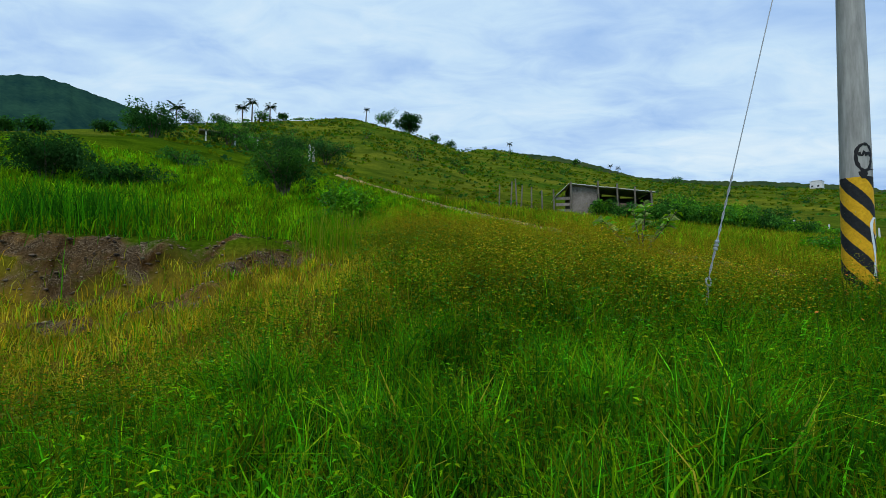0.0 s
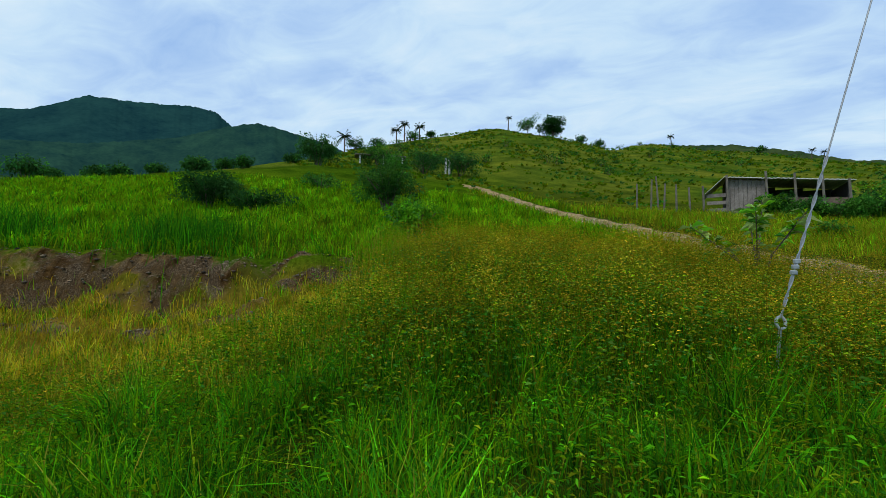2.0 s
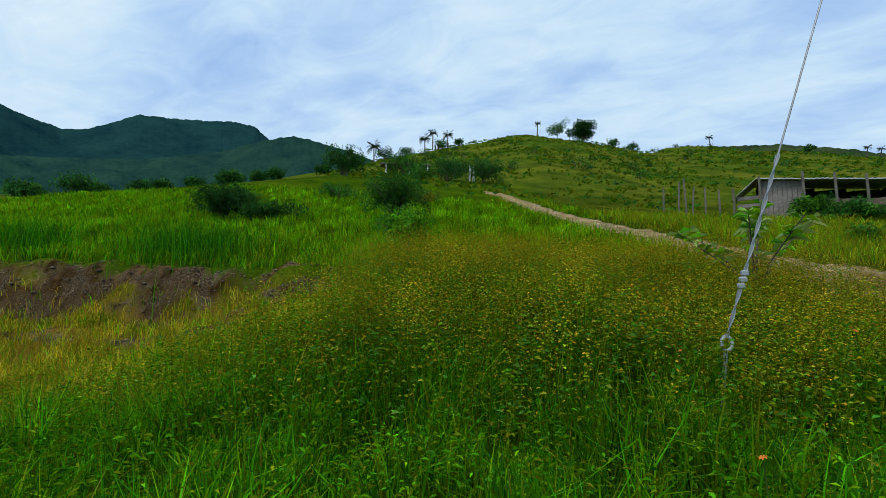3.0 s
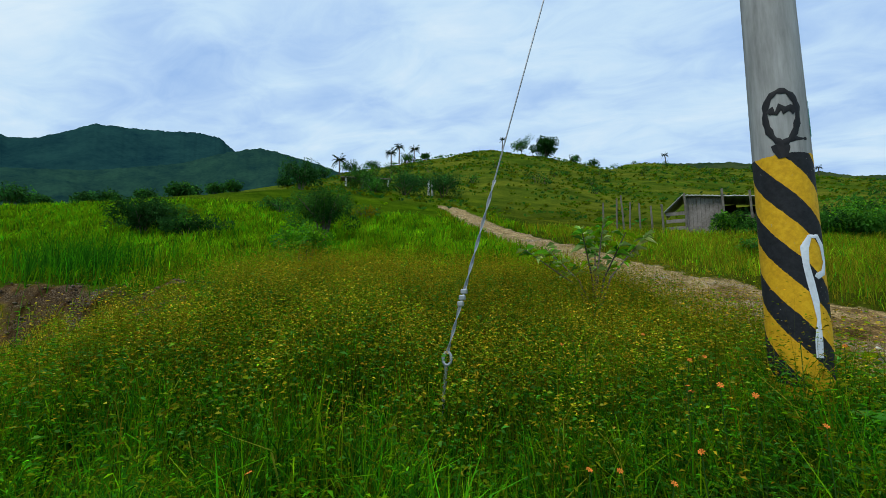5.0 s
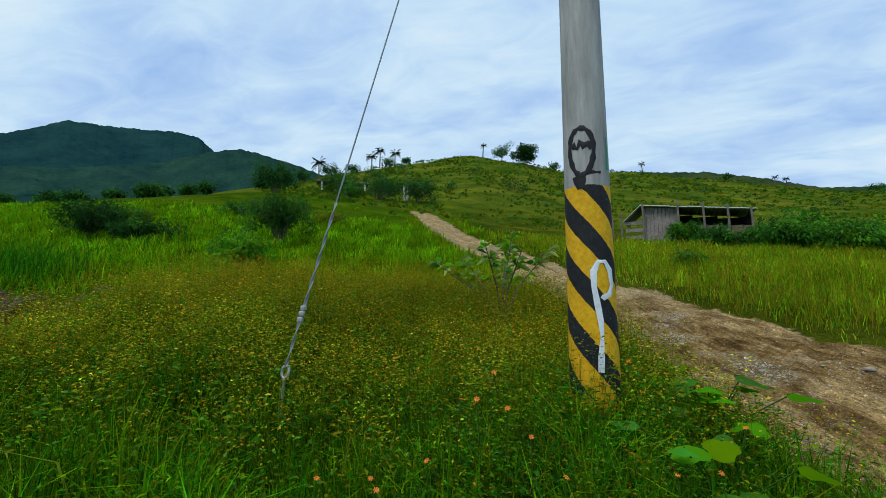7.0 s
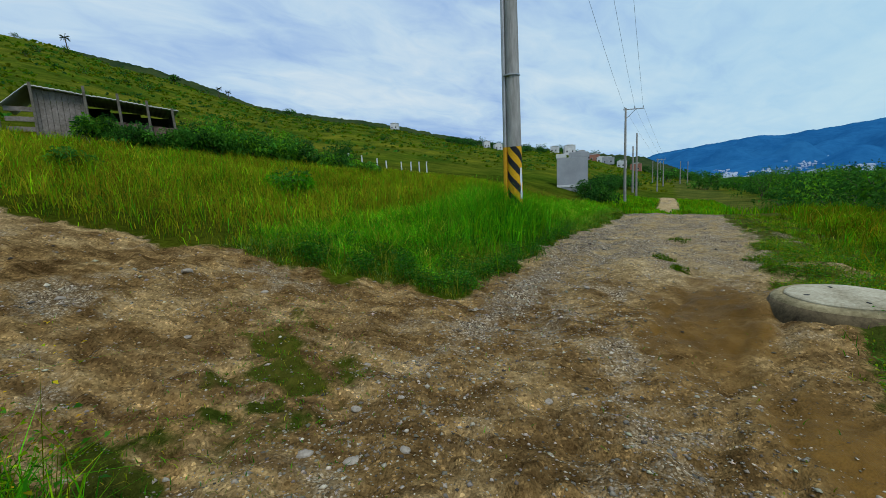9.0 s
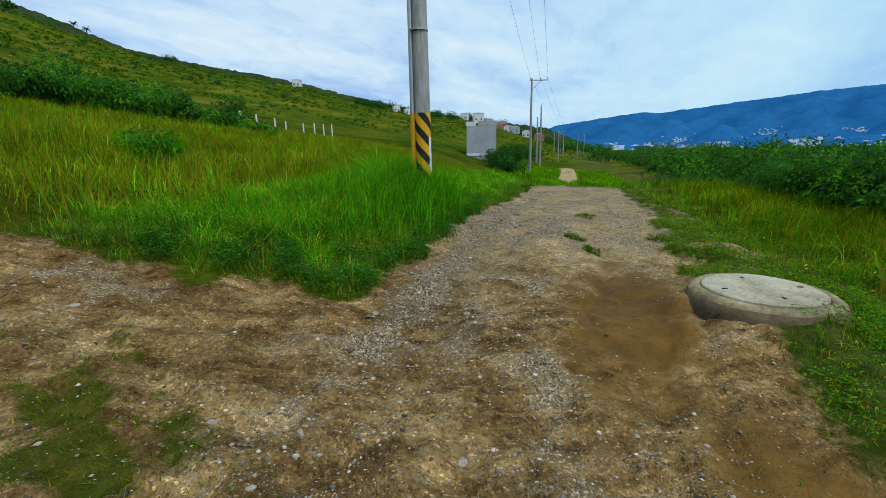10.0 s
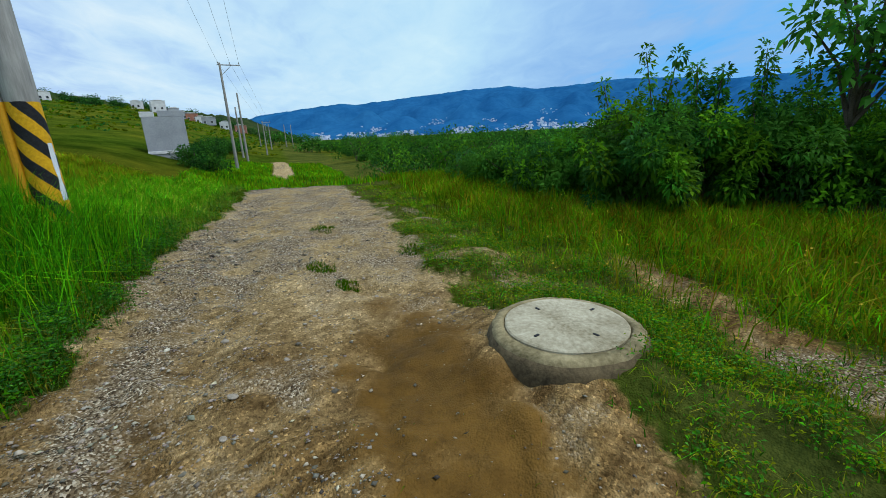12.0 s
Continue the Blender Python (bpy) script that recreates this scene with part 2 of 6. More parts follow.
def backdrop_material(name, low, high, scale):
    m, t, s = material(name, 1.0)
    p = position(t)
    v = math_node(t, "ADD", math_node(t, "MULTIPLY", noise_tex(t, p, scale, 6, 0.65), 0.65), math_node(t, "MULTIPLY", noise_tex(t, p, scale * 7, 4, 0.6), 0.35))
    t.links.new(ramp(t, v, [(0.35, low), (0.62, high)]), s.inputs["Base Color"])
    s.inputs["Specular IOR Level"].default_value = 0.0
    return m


EARTH = ground_material()
LEAF = leaf_material("leaf", 0.4)
BLADE = leaf_material("grass_blade", 0.48)
BARK = two_tone("bark", (0.05, 0.04, 0.03), (0.16, 0.13, 0.1), 4, 0.95, 40, 0.6, 0.01)
STONE = two_tone("pale_stone", (0.2, 0.165, 0.125), (0.42, 0.38, 0.32), 6, 0.9, 60, 0.5, 0.01)
GREY_CONCRETE = two_tone("grey_concrete", (0.18, 0.175, 0.16), (0.36, 0.35, 0.33), 1.2, 0.9, 25, 0.4, 0.006)
LID_CONCRETE = two_tone("bleached_concrete", (0.2, 0.17, 0.1), (0.5, 0.46, 0.34), 3.6, 0.9, 30, 0.8, 0.012)
RIM_CONCRETE = two_tone("stained_concrete", (0.10, 0.08, 0.035), (0.38, 0.32, 0.18), 3.4, 0.95, 26, 0.8, 0.014)
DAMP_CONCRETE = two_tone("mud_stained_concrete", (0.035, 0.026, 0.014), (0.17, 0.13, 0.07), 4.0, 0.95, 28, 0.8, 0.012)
STEEL = plain("galvanised_steel", (0.42, 0.43, 0.44), 0.45, 0.7)
CABLE = plain("steel_cable", (0.30, 0.31, 0.32), 0.5, 0.6)
WIRE = plain("dark_wire", (0.10, 0.11, 0.13), 0.6)
YELLOW = plain("yellow_paint", (0.55, 0.28, 0.01), 0.6)
BLACK_SPRAY = plain("black_spray_paint", (0.012, 0.012, 0.014), 0.6)
WHITE_SPRAY = plain("white_spray_paint", (0.68, 0.72, 0.78), 0.6)
GREEN_SPRAY = plain("green_spray_paint", (0.02, 0.22, 0.16), 0.6)
OLD_WOOD = two_tone("weathered_wood", (0.08, 0.07, 0.055), (0.21, 0.19, 0.155), 3, 0.95, 30, 0.5, 0.008)
TIN = two_tone("corrugated_tin", (0.42, 0.43, 0.43), (0.66, 0.66, 0.64), 1.0, 0.6, 18, 0.2, 0.004)
ADOBE = two_tone("grey_plank_wall", (0.11, 0.095, 0.08), (0.3, 0.265, 0.24), 0.9, 0.95, 14, 0.5, 0.01)
# near-black colour paints the shade inside the open shed
DARK_INSIDE = plain("boards_painted_as_shade", (0.06, 0.055, 0.05), 0.95)
WHITEWASH = two_tone("whitewashed_wall", (0.50, 0.51, 0.53), (0.75, 0.76, 0.78), 0.5, 0.85, 6, 0.2, 0.01)
RENDER_GREY = two_tone("grey_cement_render", (0.26, 0.28, 0.31), (0.40, 0.42, 0.46), 0.5, 0.9, 7, 0.3, 0.01)
SHED_BROWN = two_tone("brown_boards", (0.07, 0.048, 0.036), (0.19, 0.14, 0.11), 1.4, 0.95, 16, 0.5, 0.01)
GLASS_DARK = plain("dark_window", (0.03, 0.035, 0.04), 0.3)
RUST_WALL = two_tone("brick_red_wall", (0.25, 0.10, 0.07), (0.42, 0.2, 0.14), 0.6, 0.9, 8, 0.2, 0.01)
PETAL = plain("orange_petal", (0.75, 0.20, 0.02), 0.7)
PETAL_YELLOW = plain("yellow_petal", (0.75, 0.50, 0.03), 0.7)
# dark woods; the blue cast of distance haze is mixed into both colours
FAR_WOODS = backdrop_material("wooded_slope_haze_tinted", (0.005, 0.024, 0.03), (0.014, 0.05, 0.046), 0.012)
FOOTHILL = backdrop_material("foothill_woods_haze_tinted", (0.006, 0.025, 0.026), (0.02, 0.058, 0.038), 0.03)
# aerial haze over the eastern range is put into its base colour
FAR_BLUE = backdrop_material("range_with_painted_haze", (0.008, 0.075, 0.21), (0.02, 0.125, 0.29), 0.004)
# pale walls, tinted blue to paint the haze in front of them
CITY_WALL = two_tone("town_walls_haze_tinted", (0.22, 0.32, 0.46), (0.6, 0.66, 0.75), 0.02, 0.9, 0.3, 0.0, 0.01)

# ---------------------------------------------------------------- mesh helpers


def mesh_object(name, verts, faces, mats, parent=None, tint=None, smooth=False, corner_mats=None):
    """One mesh object from arrays; tint: a colour for each vertex."""
    me = bpy.data.meshes.new(name)
    me.from_pydata(np.asarray(verts, float).reshape(-1, 3).tolist() if not isinstance(verts, list) else verts, [], faces if isinstance(faces, list) else faces.tolist())
    for m in mats if isinstance(mats, (list, tuple)) else [mats]:
        me.materials.append(m)
    if corner_mats is not None:
        me.polygons.foreach_set("material_index", np.asarray(corner_mats, np.int32))
    if smooth:
        me.polygons.foreach_set("use_smooth", np.ones(len(me.polygons), bool))
    if tint is not None:
        a = me.attributes.new("tint", "FLOAT_COLOR", "POINT")
        a.data.foreach_set("color", np.c_[np.asarray(tint, np.float32), np.ones(len(me.vertices), np.float32)].ravel())
    me.update()
    ob = new(name, me)
    if parent is not None:
        ob.parent = parent
    return ob


def tri_mesh(name, verts, tris, mat, tint=None, parent=None, quads=None):
    """A large mesh of triangles (and quads), written fast."""
    me = bpy.data.meshes.new(name)
    nt, nq = len(tris), 0 if quads is None else len(quads)
    loops = np.concatenate([np.asarray(tris, np.int32).ravel()] + ([np.asarray(quads, np.int32).ravel()] if nq else []))
    me.vertices.add(len(verts))
    me.vertices.foreach_set("co", np.asarray(verts, np.float32).ravel())
    me.loops.add(len(loops))
    me.loops.foreach_set("vertex_index", loops)
    me.polygons.add(nt + nq)
    starts = np.concatenate([np.arange(nt) * 3, 3 * nt + np.arange(nq) * 4]).astype(np.int32)
    me.polygons.foreach_set("loop_start", starts)
    me.materials.append(mat)
    if tint is not None:
        a = me.attributes.new("tint", "FLOAT_COLOR", "POINT")
        a.data.foreach_set("color", np.c_[np.asarray(tint, np.float32), np.ones(len(verts), np.float32)].ravel())
    me.update(calc_edges=True)
    ob = new(name, me)
    if parent is not None:
        ob.parent = parent
    return ob


def part(name, bm, mat, parent, label="", smooth=False):
    me = bpy.data.meshes.new(name)
    bmesh.ops.recalc_face_normals(bm, faces=bm.faces)
    bm.to_mesh(me)
    bm.free()
    for m in mat if isinstance(mat, (list, tuple)) else [mat]:
        me.materials.append(m)
    if smooth:
        me.polygons.foreach_set("use_smooth", np.ones(len(me.polygons), bool))
    ob = new(name, me)
    if parent is not None:
        ob.parent = parent
    if label:
        tagged(ob, label)
    return ob


def empty(name, x, y, z, turn=0.0):
    ob = new(name)
    ob.matrix_world = pose(x, y, z, 0, 0, turn)
    return ob


def box(bm, centre, size, bevel=0.0, turn=None):
    r = bmesh.ops.create_cube(bm, size=1.0)
    m = Matrix.Translation(centre) @ (turn or Matrix()) @ Matrix.Diagonal((*size, 1))
    bmesh.ops.transform(bm, matrix=m, verts=r["verts"])
    if bevel:
        edges = list({e for v in r["verts"] for e in v.link_edges})
        bmesh.ops.bevel(bm, geom=edges, offset=bevel, segments=1, affect="EDGES")
    return bm


def tube(bm, points, radii, sides=8, cap=True):
    """A round tapered tube along points."""
    rings = []
    pts = [Vector(p) for p in points]
    for i, p in enumerate(pts):
        d = (pts[min(i + 1, len(pts) - 1)] - pts[max(i - 1, 0)]).normalized()
        a = d.cross(Vector((0.31, 0.95, 0.05))).normalized()
        b = d.cross(a)
        r = radii[i] if isinstance(radii, (list, tuple)) else radii
        rings.append([bm.verts.new(p + r * (math.cos(2 * math.pi * k / sides) * a + math.sin(2 * math.pi * k / sides) * b)) for k in range(sides)])
    for a, b in zip(rings, rings[1:]):
        for k in range(sides):
            bm.faces.new((a[k], a[(k + 1) % sides], b[(k + 1) % sides], b[k]))
    if cap:
        bm.faces.new(rings[0])
        bm.faces.new(list(reversed(rings[-1])))
    return bm


def lathe(bm, profile, sides=48, wobble=0.0, seed=0):
    """A turned body from (radius, height) pairs, with a slightly uneven outline."""
    rng = np.random.default_rng(seed)
    wave = [1 + wobble * (math.sin(3 * a + 1) + 0.6 * math.sin(7 * a + 2.1) + 0.5 * rng.normal()) for a in np.linspace(0, 2 * math.pi, sides, endpoint=False)]
    rings = [[bm.verts.new((r * wave[k] * math.cos(2 * math.pi * k / sides), r * wave[k] * math.sin(2 * math.pi * k / sides), z)) for k in range(sides)] for r, z in profile]
    for a, b in zip(rings, rings[1:]):
        for k in range(sides):
            bm.faces.new((a[k], a[(k + 1) % sides], b[(k + 1) % sides], b[k]))
    bm.faces.new(rings[-1])
    return bm

# ---------------------------------------------------------------- the lie of the land
# u runs along the main track, w uphill across it


def smooth(a, b, x):
    t = np.clip((np.asarray(x, float) - a) / (b - a), 0, 1)
    return t * t * (3 - 2 * t)


def along(x, y):
    dx, dy = np.asarray(x, float) - 10.0, np.asarray(y, float) - 4.2
    return 0.972 * dx + 0.235 * dy, -0.235 * dx + 0.972 * dy


def from_uw(u, w):
    return 10.0 + 0.972 * u - 0.235 * w, 4.2 + 0.235 * u + 0.972 * w


def waves(x, y, size, seed):
    """Smooth random field, about -1 to 1, with features of that size in metres."""
    rng = np.random.default_rng(seed)
    out = 0
    for k in range(9):
        a, f, p = rng.uniform(0, math.pi), rng.uniform(0.6, 1.9) * 2 * math.pi / size, rng.uniform(0, 6.28)
        out = out + np.sin(f * (x * math.cos(a) + y * math.sin(a)) + p + 0.7 * np.sin(0.6 * f * (y * math.cos(a) - x * math.sin(a))))
    return out / 4.5


SIDE_TRACK = [(8.8, 5.0, 1.9), (8.2, 6.6, 1.75), (7.5, 8.4, 1.6), (6.5, 10.4, 1.15), (5.3, 12.8, 1.0), (2.4, 18.0, 1.1), (-1.8, 26.0, 1.0), (-4.9, 33.5, 1.1), (-8.5, 41.0, 1.2)]


def side_gap(x, y):
    """How far a place lies outside the side track's edge (negative inside)."""
    best = np.full(np.shape(x), 1e9)
    for (x0, y0, h0), (x1, y1, h1) in zip(SIDE_TRACK, SIDE_TRACK[1:]):
        ll = (x1 - x0) ** 2 + (y1 - y0) ** 2
        t = np.clip(((x - x0) * (x1 - x0) + (y - y0) * (y1 - y0)) / ll, 0, 1)
        best = np.minimum(best, np.hypot(x - x0 - t * (x1 - x0), y - y0 - t * (y1 - y0)) - (h0 + t * (h1 - h0)))
    return best


def main_gap(u, w):
    left = 1.45 - 0.75 * smooth(5, 14, u)
    right = -1.85 - 0.45 * smooth(4, 10, u)
    across = np.maximum(w - left, right - w)
    gone = 1.5 * smooth(16, 20, u) * (1 - smooth(38, 44, u)) + 0.55 * smooth(30, 44, u) + 3.0 * smooth(66, 72, u)
    return np.maximum(across, -(u + 2.6 + 0.35 * w)) + gone


def island(x, y):
    """Low grass between the wheel tracks at the fork."""
    ex, ey = (x - 8.25) * 0.55 + (y - 5.75) * 0.84, -(x - 8.25) * 0.84 + (y - 5.75) * 0.55
    ex, ey = ex + 0.25 * waves(x, y, 0.9, 15), ey + 0.16 * waves(x, y, 0.6, 16)
    lobe = 0.9 * np.exp(-(((x - 8.4) / 0.42) ** 2 + ((y - 5.45) / 0.42) ** 2))
    moss = np.exp(-((((x - 7.0) + 0.2 * waves(x, y, 0.8, 44)) / 0.8) ** 2 + (((y - 5.3) + 0.2 * waves(x, y, 0.7, 45)) / 0.4) ** 2))
    return np.maximum(np.exp(-((ex / 1.05) ** 2 + (ey / 0.4) ** 2)), np.maximum(lobe, moss))


def track_gap(x, y):
    u, w = along(x, y)
    calm = 1 - 0.55 * smooth(0.5, 2.5, u)
    return np.minimum(side_gap(x, y), main_gap(u, w)) + calm * 0.22 * waves(x, y, 1.3, 3) + 0.1 * waves(x, y, 0.45, 4)


def gully(u, w):
    """How much of the cut bank shows: an upper scarp and a broken lower lip."""
    v = w + 0.22 * waves(u, w, 1.7, 41)
    upper = smooth(5.9, 6.3, v) * (1 - smooth(6.9, 7.3, v)) * smooth(-0.55, 0.05, waves(u, 2 * w, 1.9, 42) + 0.6 * smooth(-13, -16, u))
    lower = 0.85 * smooth(5.0, 5.3, v) * (1 - smooth(5.6, 5.9, v)) * smooth(-0.35, 0.15, waves(u, 2 * w, 2.1, 43))
    return smooth(-10.3, -11.6, u) * np.maximum(upper, lower)


def near_height(x, y):
    u, w = along(x, y)
    slope = 0.21 - 0.0022 * np.clip(u, 0, 60) + 0.0042 * np.clip(-u, 0, 25)
    z = -1.05 + slope * np.logaddexp(0, (w - 1.5) * 2) / 2
    z = z + (0.04 + 0.06 * smooth(-4, -7, u)) * np.clip(w, -9, 0) + 0.10 * np.clip(w + 9, -60, 0)
    z = z - (2.2 * smooth(15, 25, u) - 1.0 * smooth(32, 52, u)) * np.exp(-((np.maximum(np.abs(w) - 4, 0) / 6) ** 2))
    z = z + 0.17 * np.exp(-(((x - 12.13) ** 2 + (y - 2.52) ** 2) / 1.1) ** 2)
    z = z - 0.9 * smooth(-9, -15, u) * smooth(-2, 3, w) * (1 - smooth(5.9, 7.1, w))
    z = z + 0.4 * np.exp(-((x - 0.8) ** 2 + (y - 5.6) ** 2) / 7)
    z = z + 0.24 * np.exp(-((x - 5.2) ** 2 + (y - 4.95) ** 2) / 0.9)
    z = z + 0.32 * np.exp(-(((u - 5.4) / 2.2) ** 2 + ((w - 3.0) / 0.9) ** 2))
    return z


# the ridge: bearing, angle of its skyline, distance
RIDGE = [(-180, -1, 400), (-120, 2, 300), (-90, 5, 200), (-75, 7.2, 150), (-69, 8.0, 140), (-60.7, 9.2, 130), (-50, 11.8, 130), (-39, 14.2, 140), (-34, 15.8, 150), (-27, 17.2, 155),
         (-21, 18.3, 160), (-13, 19.3, 165), (-5.7, 17.9, 165), (1.2, 15.9, 190), (9.3, 15.3, 230), (14, 14.0, 240), (20, 12.6, 250), (26.6, 10.5, 270), (34, 9.3, 300),
         (43, 8.0, 330), (51, 6.0, 350), (58, 4.6, 360), (64, 4.0, 360), (70, 2.4, 380), (76, 0.2, 400), (82, -0.8, 400), (95, -1.2, 400), (180, -1, 400)]
CENTRE = (6.5, 4.5)
RB, RE, RR = (np.array(c, float) for c in zip(*RIDGE))


def height(x, y):
    x, y = np.asarray(x, float), np.asarray(y, float)
    dx, dy = x - CENTRE[0], y - CENTRE[1]
    r = np.maximum(np.hypot(dx, dy), 1e-6)
    bearing = np.degrees(np.arctan2(dx, dy))
    far_r = np.interp(bearing, RB, RR)
    far_z = 0.3 + far_r * np.tan(np.radians(np.interp(bearing, RB, RE)))
    k = 44.0 / np.maximum(r, 44.0)
    inner = near_height(CENTRE[0] + dx * k, CENTRE[1] + dy * k)
    t = np.clip((r - 44) / (far_r - 44), 0, 1)
    z = inner + (far_z - inner) * t ** 1.05
    z = z + np.where(r > far_r, -(r - far_r) * 0.25, 0)
    z = np.maximum(z, np.where(r > far_r, -14.0, -1e9))
    z = z + smooth(60, 120, r) * (1 - smooth(300, 500, r)) * waves(x, y, 45, 8) * 0.8
    gap = track_gap(x, y)
    rough = 0.035 * waves(x, y, 1.1, 5) + 0.018 * waves(x, y, 0.4, 6)
    on = 1 - smooth(-0.1, 0.5, gap)
    u, w = along(x, y)
    ruts = -0.05 * (np.exp(-(((w + 0.95 + 0.2 * waves(x, y, 5, 7)) / 0.24) ** 2)) + np.exp(-(((w - 0.55 + 0.2 * waves(x, y, 5, 9)) / 0.24) ** 2))) * (1 - smooth(12, 20, u)) * smooth(-3, 0, u)
    churn = np.abs(waves(x * 0.45 + y * 0.9, y * 0.45 - x * 2.2, 0.9, 14))
    ruts = ruts + 0.05 * (0.45 - np.minimum(churn, 0.9)) * (r < 12)
    lane = w + 1.62 + 0.16 * (u - 1.5)
    for off in (0.0, 0.3, 0.95):
        ruts = ruts - 0.055 * np.exp(-(((lane - off + 0.05 * waves(x, y, 1.5, 61)) / 0.06) ** 2)) * smooth(-3.2, -1.8, u) * (1 - smooth(1.4 + off, 3.0 + off, u)) * (0.6 + 0.4 * waves(x, y, 0.5, 62))
    ruts = ruts - 0.10 * np.exp(-(((u + 1.1) / 0.32) ** 2 + ((w + 1.75) / 0.16) ** 2)) - 0.05 * np.exp(-(((u + 0.85) / 0.16) ** 2 + ((w - 0.02) / 0.09) ** 2))
    ruts = ruts + 0.016 * waves(x, y, 0.22, 63) * (r < 9)
    hummock = 0.09 * waves(x, y, 2.6, 10) * (1 - smooth(40, 60, r))
    z = z + rough * (1 - smooth(30, 60, r)) + on * (ruts - 0.04) * (r < 60) + (1 - on) * hummock
    z = z + 0.14 * gully(u, w) * waves(x, y, 0.8, 12)
    return z


def ground_z(x, y):
    return float(height(np.array([x]), np.array([y]))[0])


def turf_colour(x, y):
    """Base colour of the low growth, patch by patch."""
    u, w = along(x, y)
    lime, deep, olive, straw = (np.array(c) for c in ((0.052, 0.105, 0.003), (0.02, 0.065, 0.006), (0.062, 0.078, 0.008), (0.14, 0.092, 0.014)))
    r = np.hypot(x - CENTRE[0], y - CENTRE[1])
    p, q = 0.5 + 0.5 * waves(x, y, 7, 21), 0.5 + 0.5 * waves(x, y, 2.2, 22)
    out = deep + (olive - deep) * np.clip(0.3 + 0.5 * q, 0, 1)[:, None]
    upper = smooth(5.5, 7.5, w) * smooth(-3, -7, u)
    out = out + (lime - out) * (upper * (0.55 + 0.45 * p))[:, None]
    right = smooth(3, 6, w) * smooth(-5, -1, u)
    out = out + (0.5 * olive + 0.25 * lime + 0.25 * straw - out) * (right * (0.5 + 0.5 * q))[:, None]
    dry = smooth(-9, -11, u) * smooth(1.8, 3.0, w) * (1 - smooth(6.2, 7, w))
    out = out + (1.15 * straw + 0.1 * lime - out) * (dry * 0.95)[:, None]
    hill = smooth(30, 70, r)
    h2 = 0.5 + 0.5 * waves(x, y, 30, 23)
    slope = np.array((0.04, 0.085, 0.008)) + (np.array((0.115, 0.125, 0.016)) - np.array((0.04, 0.085, 0.008))) * np.clip(h2, 0, 1)[:, None]
    out = out + (slope - out) * hill[:, None]
    valley = smooth(-12, -25, w)
    out = out + (np.array((0.022, 0.07, 0.008)) - out) * valley[:, None]
    isl = island(x, y)
    out = out + (np.array((0.075, 0.072, 0.016)) - out) * (0.8 * isl)[:, None]
    verge = smooth(-1.6, -2.6, w) * (1 - smooth(-9, -14, w)) * smooth(-4, -1, u)
    out = out + (np.array((0.085, 0.1, 0.026)) - out) * (0.85 * verge)[:, None]
    bright = smooth(-70, -110, w) * np.clip(waves(x, y, 60, 24) * 1.6, 0, 1)
    return out + (np.array((0.09, 0.15, 0.01)) - out) * bright[:, None]


